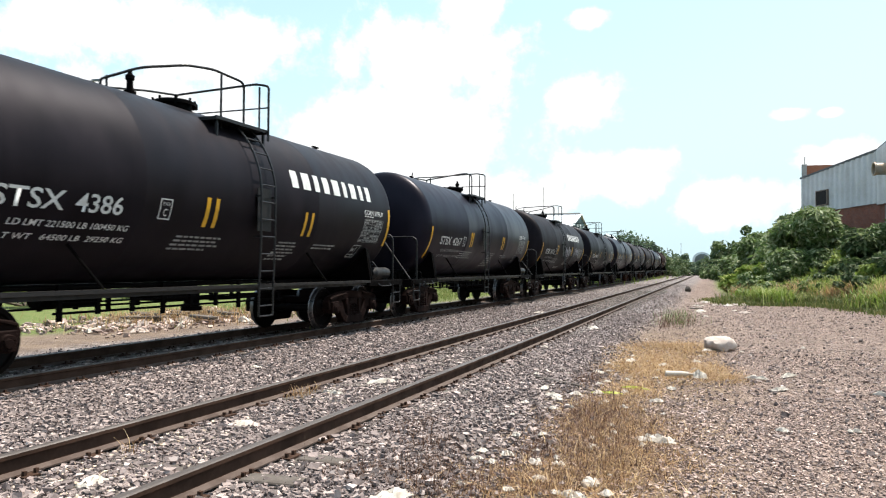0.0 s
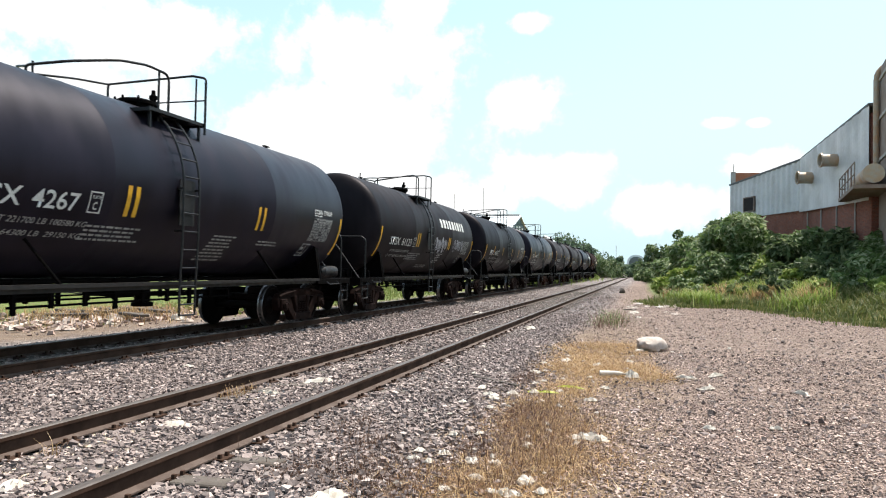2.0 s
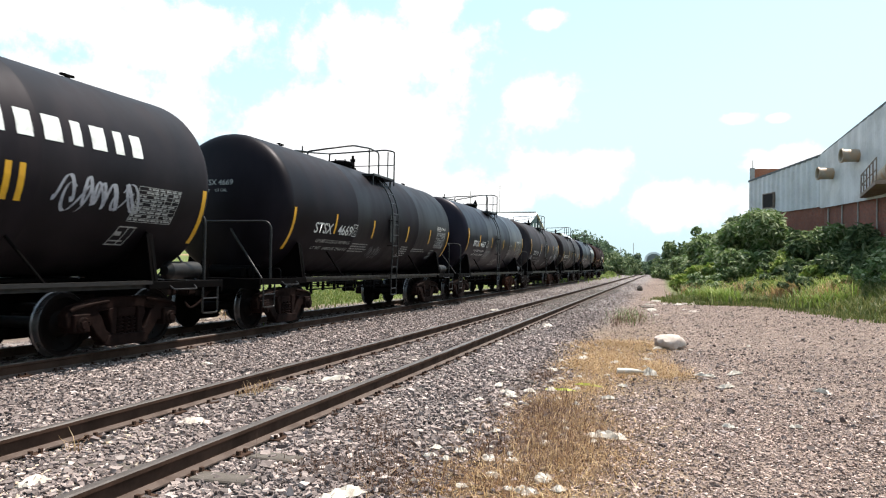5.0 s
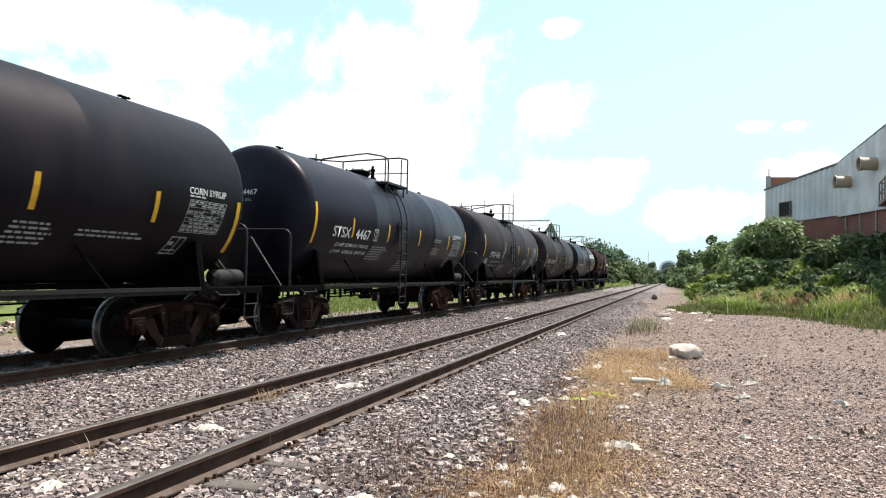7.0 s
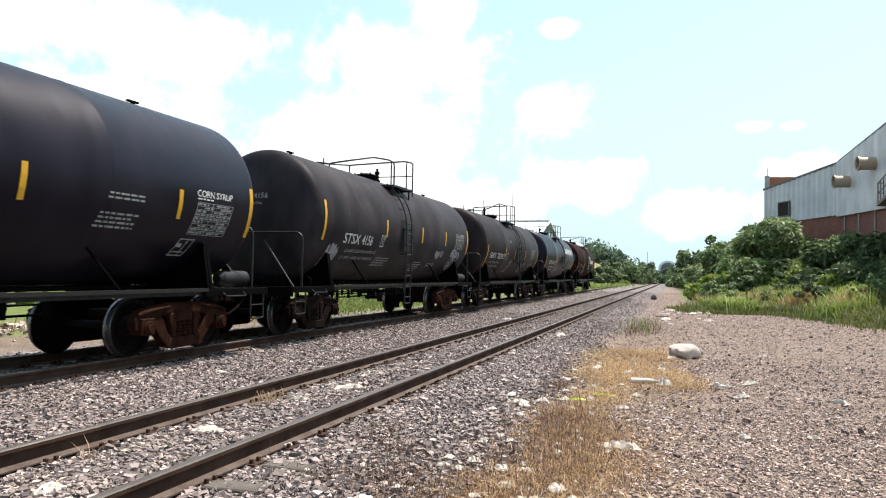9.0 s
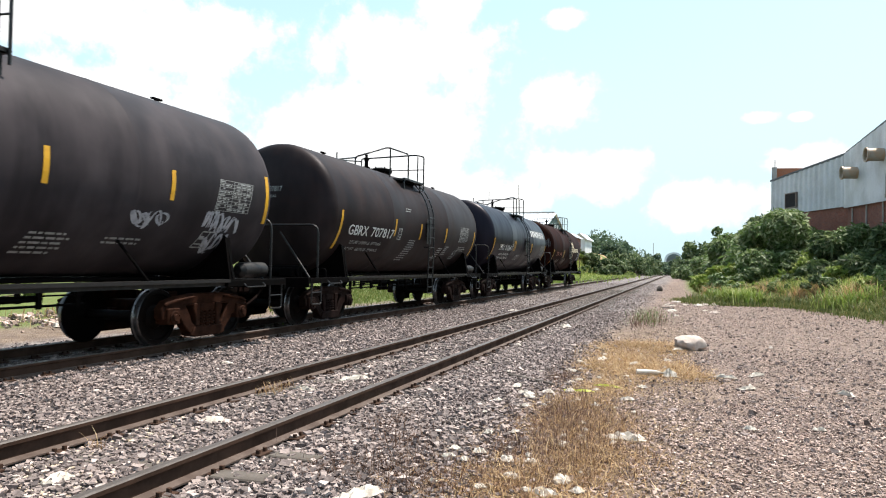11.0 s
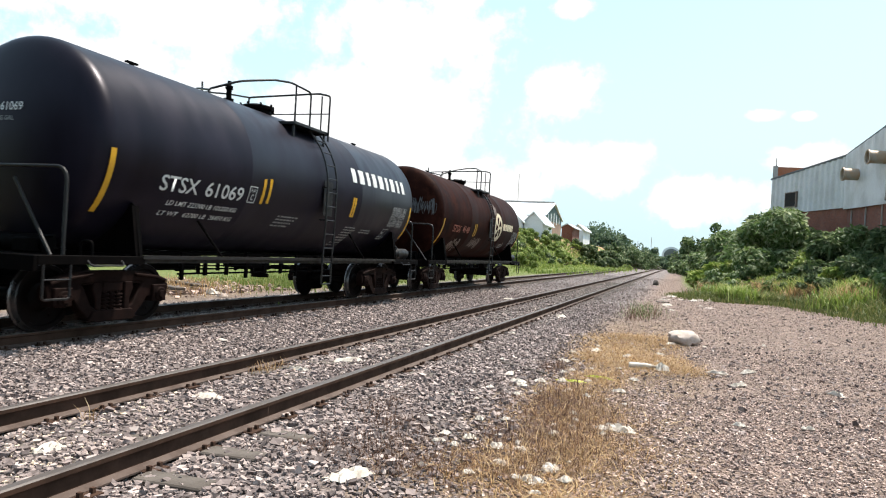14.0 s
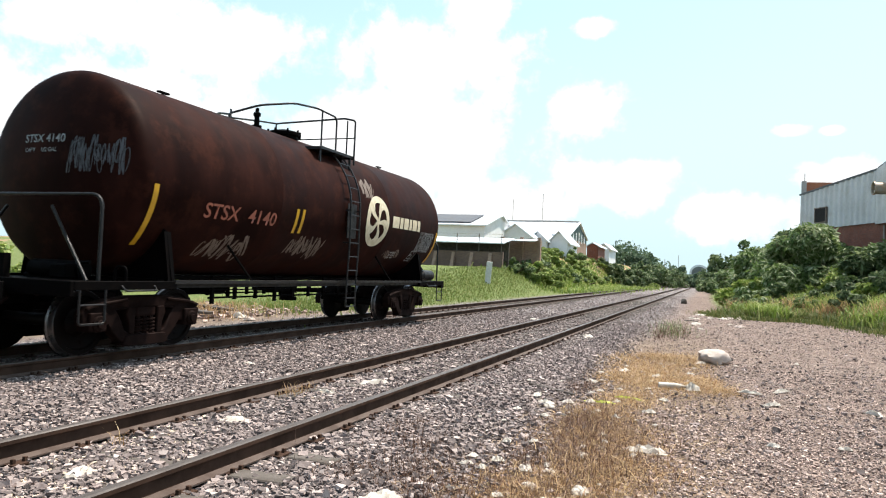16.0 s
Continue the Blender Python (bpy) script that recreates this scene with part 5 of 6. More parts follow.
for k, (x, y, w, h) in enumerate([(-21.5, 7.0, 3.4, 2.0), (-23.0, 11.0, 4.0, 2.3), (-22.0, 15.5, 3.6, 1.8), (-24.5, 20.0, 4.2, 2.2), (-23.0, 25.5, 3.8, 1.8), (-27.0, 13.5, 5.0, 2.8), (-21.0, 3.0, 3.2, 1.9), (-28.0, 30.0, 5.0, 2.2)]):
    shrub("verge_bush", "green bush beyond the rubbish heap", x, y, w, h, 360 + k, (M_LEAF_YOUNG, M_LEAF, M_LEAF_DARK)[k % 3], 0.14, 2600, group="bushes beyond the rubbish heap")
# bank behind the train
for k, (x, y, w, h) in enumerate([(-16.4, 63.4, 3.6, 3.6), (-14.9, 64.3, 3.4, 4.4), (-14.2, 66.5, 3.6, 4.6), (-17.4, 66, 4.5, 3.4), (-15.4, 68.5, 4.5, 3.2), (-15.0, 74, 4.5, 3.6), (-14.4, 80, 4.6, 3.8), (-16.8, 77, 4.5, 4.4), (-13.9, 88, 5, 3.8), (-18.9, 62.5, 3, 2.3), (-15.9, 86, 5.5, 4.6), (-18.2, 82, 5, 4.6), (-17, 94, 5, 4.8)]):
    shrub("bank_bush", "green bush on the grassy bank", x, y, w * 0.8, h * 0.46, 170 + k, M_LEAF_YOUNG if k % 3 else M_LEAF, 0.12, 5200, group="bushes on the bank")
for k in range(30):
    y = rnd.uniform(64, 150)
    x = -15.6 - rnd.uniform(0, 5.0) + (y - 64) * 0.075
    w = rnd.uniform(3.2, 5.0)
    shrub("bank_bush", "green bush on the grassy bank", x, y, w, w * rnd.uniform(0.26, 0.44), 70 + k, (M_LEAF, M_LEAF_YOUNG, M_LEAF_YOUNG)[k % 3], 0.14, 3600, group="bushes on the bank")
for k, (x, y, w, h) in enumerate([(-12.8, 118, 6, 4.0), (-11.5, 128, 6, 4.5), (-15.2, 116, 5, 3.2), (-9.5, 142, 7, 4.8), (-8.5, 158, 8, 5.2), (-12.5, 150, 7, 5)]):
    shrub("bank_tree", "dark green tree on top of the bank", x, y, w, h, 110 + k, M_LEAF_DARK, 0.28, 3000, "tree", "trees on the bank", stem=0.12)
# far trees: their haze is only the pale leaf colour
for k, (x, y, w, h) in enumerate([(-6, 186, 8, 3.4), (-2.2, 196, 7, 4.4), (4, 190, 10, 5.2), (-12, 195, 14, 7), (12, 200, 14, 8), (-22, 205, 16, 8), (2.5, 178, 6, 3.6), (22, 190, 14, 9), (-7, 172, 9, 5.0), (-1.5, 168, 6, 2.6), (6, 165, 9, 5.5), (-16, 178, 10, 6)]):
    shrub("far_tree", "green tree at the end of the tracks, leaves paled for haze", x, y, w, h, 130 + k, M_LEAF_HAZE, 0.5, 3000, "tree", "far trees", stem=0.15)
for k, (x, y, w, h) in enumerate([(1.6, 118, 5.5, 6.9), (5.0, 122, 4.6, 7.7)]):
    shrub("tall_tree", "dark crowned tree above the bushes", x, y, w, h, 150 + k, M_LEAF_DARK, 0.4, 1500, "tree", stem=0.14)

EDGE = [(0.7, 39.0), (0.8, 36.6), (1.4, 34.8), (2.4, 34.9), (3.4, 35.2), (4.4, 35.2), (5.2, 33.8), (5.8, 31.8), (6.3, 29.9), (6.8, 28.0), (7.4, 26.0)]
BELT = [(x + q * u, y + q * v, 0.9, 1.0) for (x, y), (u, v) in zip(EDGE, [(1, 0.2)] * 2 + [(0.3, 0.9)] * 4 + [(0.8, 0.5)] * 5) for q in (0.6, 1.8, 3.2, 4.8, 6.6)]
blades("tall_grass", "tall green grass at the foot of the bushes", BELT, 40000, 0.10, 0.55, 0.032, 1, M_GRASS, 1.0)
blades("yellow_grass", "yellow-green weeds among the grass", BELT[11:50:4], 7000, 0.2, 0.95, 0.04, 17, M_LEAF_YOUNG, 0.9)
blades("dark_weeds", "dark broad-leaved weeds in the grass", BELT[13:52:5], 6000, 0.15, 0.75, 0.07, 18, M_LEAF_DARK, 1.0)
blades("short_grass", "short green grass at the edge of the yard", [(x - 0.1, y - 0.5, 1.0, 0.9) for x, y in EDGE], 9000, 0.05, 0.22, 0.03, 2, M_GRASS)
blades("bank_grass", "rough green grass behind the train", [(-14.0 - 0.05 * (y - 20), y, 2.8, 4.0) for y in np.arange(22, 70, 3.5)], 26000, 0.04, 0.18, 0.035, 3, M_LAWN)
blades("bank_scrub", "rough weeds and grass on the slope of the bank", [(-14.2 + 0.03 * (y - 66), y, 4.4, 5.0) for y in np.arange(66, 130, 5)], 11000, 0.12, 0.6, 0.08, 33, M_LEAF_YOUNG, 0.8)
blades("yellowed_grass", "yellowed weeds before the bushes", [(2.4, 37.5, 0.9, 1.0), (1.5, 38.0, 0.7, 1.2), (5.4, 36.5, 0.9, 1), (6.6, 33.0, 0.8, 1.2), (4.0, 38.6, 1.0, 1.0)], 2600, 0.3, 1.0, 0.022, 4, M_STRAW, 0.9)

# dry grass and weeds along the ballast
STRAW = [(-0.75, 6.0, 0.55, 0.9), (-0.95, 7.3, 0.6, 0.8), (-1.2, 5.2, 0.55, 0.6), (-0.7, 11.6, 0.75, 1.3), (-1.0, 13.2, 0.7, 1.2), (-0.2, 12.0, 0.5, 0.9), (-1.15, 8.4, 0.45, 0.6),
         (-0.55, 4.6, 0.5, 0.5), (-0.95, 9.7, 0.4, 0.9), (-0.4, 14.8, 0.5, 1.4),
         (-1.45, 14.6, 0.4, 0.9), (0.15, 11.2, 0.4, 0.5), (-0.9, 15.4, 0.6, 0.7), (-1.4, 11.8, 0.3, 0.8)]
blades("dry_grass", "dry straw-coloured grass beside the ballast", STRAW, 8000, 0.03, 0.12, 0.0065, 5, M_STRAW, 2.6)
blades("flat_straw", "flattened dry straw on the gravel", STRAW, 26000, 0.012, 0.05, 0.008, 6, M_STRAW, 5.5)
WEED = [(-2.1, 5.3, 0.35, 0.5), (-1.75, 4.9, 0.4, 0.4), (-2.35, 6.0, 0.25, 0.4), (-1.35, 6.2, 0.3, 0.5), (-2.5, 5.0, 0.3, 0.3), (-1.66, 10.25, 0.2, 0.3), (-1.6, 10.6, 0.16, 0.25), (-1.62, 10.0, 0.14, 0.2),
        (-1.2, 7.8, 0.4, 0.9), (-2.75, 6.6, 0.2, 0.7)]
blades("dry_weeds", "dark dry weed stalks beside the rail", WEED + STRAW[:3] + STRAW[6:7], 1000, 0.05, 0.30, 0.004, 7, M_TWIG, 1.2)
blades("weed_litter", "low brown weed litter on the stones", WEED + STRAW[:3] + [(-1.0, 7.0, 0.6, 1.2)], 6500, 0.02, 0.10, 0.005, 8, M_TWIG, 2.4)
blades("standing_weeds", "dry weeds standing in the gravel", [(-0.95, 22.0, 0.5, 1.4), (-1.1, 20.3, 0.45, 0.9)], 240, 0.10, 0.55, 0.007, 9, M_TWIG, 1.5)
blades("green_weeds", "green-grey weeds in the gravel", [(-0.95, 22.0, 0.6, 1.6), (-1.0, 24.5, 0.5, 1.5)], 260, 0.08, 0.45, 0.009, 19, M_LEAF, 0.9)
blades("rail_tuft", "dry tuft beside the rail foot", [(-4.6, 4.75, 0.08, 0.1), (-4.62, 7.6, 0.1, 0.3)], 130, 0.05, 0.2, 0.006, 10, M_STRAW, 0.9)

# ---- stones ----


def stones(name, label, areas, seed, lo, hi, material):
    """Loose broken stone, each one a lump of its own. areas: x0, x1, y0, y1, number."""
    rng = np.random.default_rng(seed)
    cube = np.array([(sx, sy, sz) for sz in (-1, 1) for sy in (-1, 1) for sx in (-1, 1)]) * 0.62
    tri = np.array([(0, 2, 1), (1, 2, 3), (4, 5, 6), (5, 7, 6), (0, 1, 5), (0, 5, 4), (2, 6, 3), (3, 6, 7), (0, 4, 6), (0, 6, 2), (1, 3, 5), (3, 7, 5)])
    kinds = [(cube * rng.uniform(0.35, 1.15, (8, 3)) + rng.normal(size=(8, 3)) * 0.1) * rng.uniform(0.6, 1.5, 3) * np.array([1.15, 0.95, 0.6]) for _ in range(32)]
    P = []
    for x0, x1, y0, y1, n in areas:
        P.append(np.column_stack([rng.uniform(x0, x1, n) + rng.normal(size=n) * 0.22, rng.uniform(y0, y1, n) + rng.normal(size=n) * 0.5]))
    P = np.concatenate(P)
    keep = np.ones(len(P), bool)
    for rx in (-4.11 - 0.7525, -4.11 + 0.7525, TRACK_X - 0.7525, TRACK_X + 0.7525):
        keep &= np.abs(P[:, 0] - rx) > 0.085
    P = P[keep]
    n = len(P)
    size = rng.uniform(lo, hi, n) * rng.choice([0.7, 1.0, 1.0, 1.3], n)
    a, b = rng.uniform(0, 6.283, n), rng.normal(0, 0.5, n)
    shape = np.stack(kinds)[rng.integers(0, len(kinds), n)] * (size / 2)[:, None, None]
    ca, sa, cb, sb = np.cos(a), np.sin(a), np.cos(b), np.sin(b)
    x, y, z = shape[..., 0], shape[..., 1], shape[..., 2]
    y, z = y * cb[:, None] - z * sb[:, None], y * sb[:, None] + z * cb[:, None]
    x, y = x * ca[:, None] - y * sa[:, None], x * sa[:, None] + y * ca[:, None]
    hz = size * rng.uniform(0.05, 0.42, n)
    verts = np.stack([x + P[:, :1], y + P[:, 1:], z + hz[:, None]], -1).reshape(-1, 3)
    faces = (tri[None] + (np.arange(n) * 8)[:, None, None]).reshape(-1, 3)
    me = bpy.data.meshes.new(name)
    me.vertices.add(len(verts))
    me.vertices.foreach_set("co", verts.astype(np.float32).ravel())
    me.loops.add(len(faces) * 3)
    me.loops.foreach_set("vertex_index", faces.astype(np.int32).ravel())
    me.polygons.add(len(faces))
    me.polygons.foreach_set("loop_start", np.arange(0, len(faces) * 3, 3, dtype=np.int32))
    me.update(calc_edges=True)
    me.shade_flat()
    finish(me, material)
    tagged(new(name, me), label, "stones", kind="stuff")


stones("ballast_stones", "loose grey and pinkish broken ballast stones",
       [(-4.8, -2.5, 2.6, 8, 18500), (-2.5, -1.4, 2.6, 8, 3800), (-8.2, -4.8, 3.0, 9, 23000), (-4.8, -1.6, 8, 16, 19000), (-8.2, -4.8, 9, 18, 19000), (-11, -8.1, 6, 22, 6000), (-4.8, -1.8, 16, 26, 9000),
        (-8.2, -4.8, 18, 28, 9000), (-8.2, -1.6, 26, 44, 8000), (-8.2, -2.0, 44, 75, 5000)], 1, 0.036, 0.066, M_STONE)
stones("yard_gravel", "finer brownish gravel of the yard", [(-1.4, 3.2, 4.2, 9, 30000), (-1.6, 5.5, 9, 15, 20000), (-1.6, 8, 15, 26, 14000), (-1.5, 7, 26, 35, 6000), (-2.0, 0.6, 35, 75, 3500)], 2, 0.017, 0.038, M_GRAVEL)
stones("yard_stones", "scattered darker stones on the yard", [(-0.6, 4.5, 7, 16, 1300), (-1.0, 6.5, 16, 34, 1700)], 8, 0.035, 0.075, M_STONE)
stones("spilled_grain", "pale spilled grain on the ballast by the rail", [(-4.45, -3.9, 3.4, 4.1, 420), (-4.72, -4.4, 4.2, 4.8, 260), (-4.74, -4.5, 5.0, 5.7, 160), (-4.74, -4.5, 7.6, 8.4, 120)], 9, 0.02, 0.05, M_GRAIN)

# ---- litter ----


def crumple_mesh(w, d, h, seed):
    """A crumpled scrap of plastic or paper."""
    rnd2 = random.Random(seed)
    bm = bmesh.new()
    bmesh.ops.create_grid(bm, x_segments=7, y_segments=5, size=0.5)
    for v in bm.verts:
        edge_k = max(abs(v.co.x), abs(v.co.y)) * 2
        v.co = Vector((v.co.x * w * rnd2.uniform(.82, 1.1), v.co.y * d * rnd2.uniform(.75, 1.15), h * rnd2.uniform(0.15, 1.0) * (1.05 - edge_k ** 3)))
    bmesh.ops.solidify(bm, geom=bm.faces[:], thickness=0.004)
    return bm


def lump_mesh(w, d, h, seed):
    rnd2 = random.Random(seed)
    bm = bmesh.new()
    bmesh.ops.create_icosphere(bm, subdivisions=3, radius=0.5)
    off = Vector((seed * 3.1, 0, 0))
    for v in bm.verts:
        k = 1 + 0.26 * noise.noise(v.co * 2.6 + off) + 0.14 * noise.noise(v.co * 7 + off)
        v.co = Vector((v.co.x * w * k, v.co.y * d * k, max(-0.04, v.co.z * k + 0.22) * h))
    return bm


def litter(name, label, category, bm, material, x, y, turn=0.0, z=0.02, smooth=None):
    ob = part(name, bm, material, None, label, smooth, pose(x, y, height(x, y) + z, 0, 0, turn))
    return tagged(ob, label, category)


litter("white_sack", "crumpled dirty white woven sack on the gravel", "sack", lump_mesh(0.60, 0.55, 0.36, 8), M_SACK, 0.12, 15.0, 15, 0.03, 35)
SCRAPS = [(-0.49, 6.9, .36, .18), (-2.07, 4.5, .36, .17), (-1.84, 8.8, .2, .14), (-1.6, 9.0, .16, .12), (-0.84, 5.34, .17, .13), (0.64, 7.76, .12, .06), (0.82, 10.34, .3, .07), (-2.9, 18.93, .62, .25), (0.95, 34.96, .9, .5), (-0.3, 35.6, .6, .4), (-1.75, 8.6, .16, .12), (-1.35, 9.2, .13, .1), (-2.05, 9.3, .2, .1),
          (-1.2, 5.3, .14, .1), (-1.62, 5.9, .1, .09), (-1.35, 5.75, .16, .12), (-0.25, 12.9, .14, .09), (-0.75, 12.2, .2, .1), (-0.5, 9.9, .13, .1), (-0.62, 8.9, .16, .08),
          (-0.35, 28.5, .35, .2), (-0.6, 31.8, .4, .2), (0.1, 33, .3, .2), (-0.2, 25.2, .3, .16), (0.6, 11.3, .3, .08), (1.05, 11.7, .4, .06), (2.0, 10.4, .3, .07), (1.3, 8.0, .13, .06),
          (-1.0, 6.4, .12, .1), (-0.9, 5.0, .17, .13), (-4.35, 6.0, .3, .16), (-4.2, 4.0, .26, .14), (-4.4, 7.9, .3, .12), (-4.2, 8.9, .45, .1), (-5.6, 24.5, .5, .3), (-3.1, 14.0, .16, .1),
          (-1.3, 12.6, .3, .14), (-1.6, 11.0, .2, .12), (-0.1, 14.7, .2, .12), (1.7, 16.0, .12, .08), (-6.6, 9.4, .18, .12)]
for k, (x, y, w, d) in enumerate(SCRAPS):
    litter("litter_scrap", "dirty white scrap of plastic litter on the gravel", "litter", crumple_mesh(w, d, 0.03 + 0.08 * w, 200 + k), M_PAPER, x, y, (k * 67) % 180)
for k, (x, y, w, tz) in enumerate([(-1.25, 9.25, .42, 8), (-0.95, 9.75, .4, -12)]):
    litter("lime_strip", "lime-yellow plastic strip on dry grass", "litter", crumple_mesh(w, 0.06, 0.03, 300 + k), M_LIME, x, y, tz)


def bottle_mesh():
    bm = bmesh.new()
    lathe(bm, [(-0.2, 0.001), (-0.2, 0.045), (0.02, 0.045), (0.1, 0.035), (0.16, 0.017), (0.22, 0.016), (0.22, 0.001)], "X", 12)
    return bm


litter("plastic_bottle", "crushed white plastic bottle on the gravel", "bottle", bottle_mesh(), M_PAPER, -0.45, 11.1, 12, 0.05, 40)
litter("paper_cup", "torn white cup on the gravel", "litter", crumple_mesh(.2, .16, .13, 9), M_PAPER, -0.17, 11.05, 30, 0.02)


def board_mesh(w, d, h):
    bm = bmesh.new()
    box(bm, (0, 0, h / 2), (w, d, h))
    bmesh.ops.bevel(bm, geom=bm.edges[:], offset=h * 0.2, segments=1, affect="EDGES")
    return bm


for x, y, w, d, tz in [(-3.02, 4.53, 0.46, 0.2, 4), (-2.95, 5.15, 0.4, 0.19, -3), (-3.0, 3.85, 0.5, 0.2, 3), (-2.0, 9.9, 0.95, 0.05, -38), (-0.6, 30.2, 0.5, 0.3, 10), (-4.62, 7.7, 0.9, 0.06, 78)]:
    litter("timber_piece", "weathered grey piece of timber on the stones", "timber", board_mesh(w, d, 0.05), M_SLEEPER, x, y, tz, -0.012)
litter("dark_stump", "dark charred lump beside the track", "debris", lump_mesh(.4, .4, .5, 21), M_SLEEPER, -1.55, 52, 0, 0, 50)

rnd = random.Random(31)
for k in range(60):
    u = rnd.random()
    x, y = -1.25 + rnd.gauss(0, 0.55) + 0.05 * u, 4.6 + 10.5 * u
    w = rnd.uniform(0.03, 0.11)
    litter("litter_chip", "small pale chip of litter in the dry grass", "litter", crumple_mesh(w, w * rnd.uniform(.4, 1), w * 0.3, 600 + k), M_PAPER, x, y, rnd.uniform(0, 180), 0.03)
for k in range(16):
    x, y = rnd.uniform(-0.8, 1.6), rnd.uniform(27, 38)
    w = rnd.uniform(0.15, 0.5)
    litter("litter_scrap", "dirty white scrap of plastic litter on the gravel", "litter", crumple_mesh(w, w * rnd.uniform(.4, .8), w * 0.2, 700 + k), M_PAPER if k % 3 else M_SACK, x, y, rnd.uniform(0, 180))
# rubbish heap behind the train
rnd = random.Random(77)
for k in range(34):
    x, y = -13.9 + rnd.gauss(0, 0.9), 16.0 + rnd.gauss(0, 1.2)
    litter("heap_scrap", "white rubble and plastic scraps in a rubbish heap", "litter", crumple_mesh(rnd.uniform(.2, .5), rnd.uniform(.15, .35), rnd.uniform(.06, .2), 400 + k), M_PAPER if k % 2 else M_SACK,
           x, y, rnd.uniform(0, 180))
for k in range(7):
    x, y = -14.2 + rnd.gauss(0, 1.0), 16.4 + rnd.gauss(0, 1.4)
    litter("heap_board", "broken dark board in a rubbish heap", "timber", board_mesh(rnd.uniform(.7, 1.6), .25, .08), M_SLEEPER, x, y, rnd.uniform(-40, 40), 0.12)
stones("rubble", "broken rubble and clods around the rubbish heap", [(-16.8, -12.4, 12.5, 21, 1500)], 5, 0.06, 0.2, M_GRAVEL)
blades("heap_weeds", "dry weeds round the rubbish heap", [(-14.6, 17.0, 2.2, 3.0)], 2200, 0.08, 0.45, 0.015, 12, M_STRAW, 0.9)

# ---- buildings ----


def wall_between(bm, p, q, z0, z1, thick=0.25, z0b=None, z1b=None, mi=0):
    """A wall from p to q, its foot and top at one height or sloping."""
    p, q = Vector((*p, 0)), Vector((*q, 0))
    nrm = Vector((-(q - p).y, (q - p).x, 0)).normalized() * thick
    z0b, z1b = z0 if z0b is None else z0b, z1 if z1b is None else z1b
    lo = [p + Vector((0, 0, z0)), q + Vector((0, 0, z0b)), q + nrm + Vector((0, 0, z0b)), p + nrm + Vector((0, 0, z0))]
    hi = [p + Vector((0, 0, z1)), q + Vector((0, 0, z1b)), q + nrm + Vector((0, 0, z1b)), p + nrm + Vector((0, 0, z1))]
    a, b = [bm.verts.new(v) for v in lo], [bm.verts.new(v) for v in hi]
    fs = [bm.faces.new(a[::-1]), bm.faces.new(b)] + [bm.faces.new((a[i], a[(i + 1) % 4], b[(i + 1) % 4], b[i])) for i in range(4)]
    for f in fs:
        f.material_index = mi
    bmesh.ops.recalc_face_normals(bm, faces=fs)


def corrugated(bm, p, q, z0, z1, z0b, z1b, pitch=0.25, deep=0.03):
    """Ribbed sheet from p to q."""
    p, q = Vector(p), Vector(q)
    d = (q - p)
    n = max(2, int(d.length / pitch) * 4)
    nrm = Vector((d.y, -d.x)).normalized()
    prev = None
    for k in range(n + 1):
        u = k / n
        w = p + d * u + nrm * (deep if k % 4 in (1, 2) else 0.0)
        row = (bm.verts.new((w.x, w.y, z0 + (z0b - z0) * u)), bm.verts.new((w.x, w.y, z1 + (z1b - z1) * u)))
        if prev:
            bm.faces.new((prev[0], row[0], row[1], prev[1]))
        prev = row


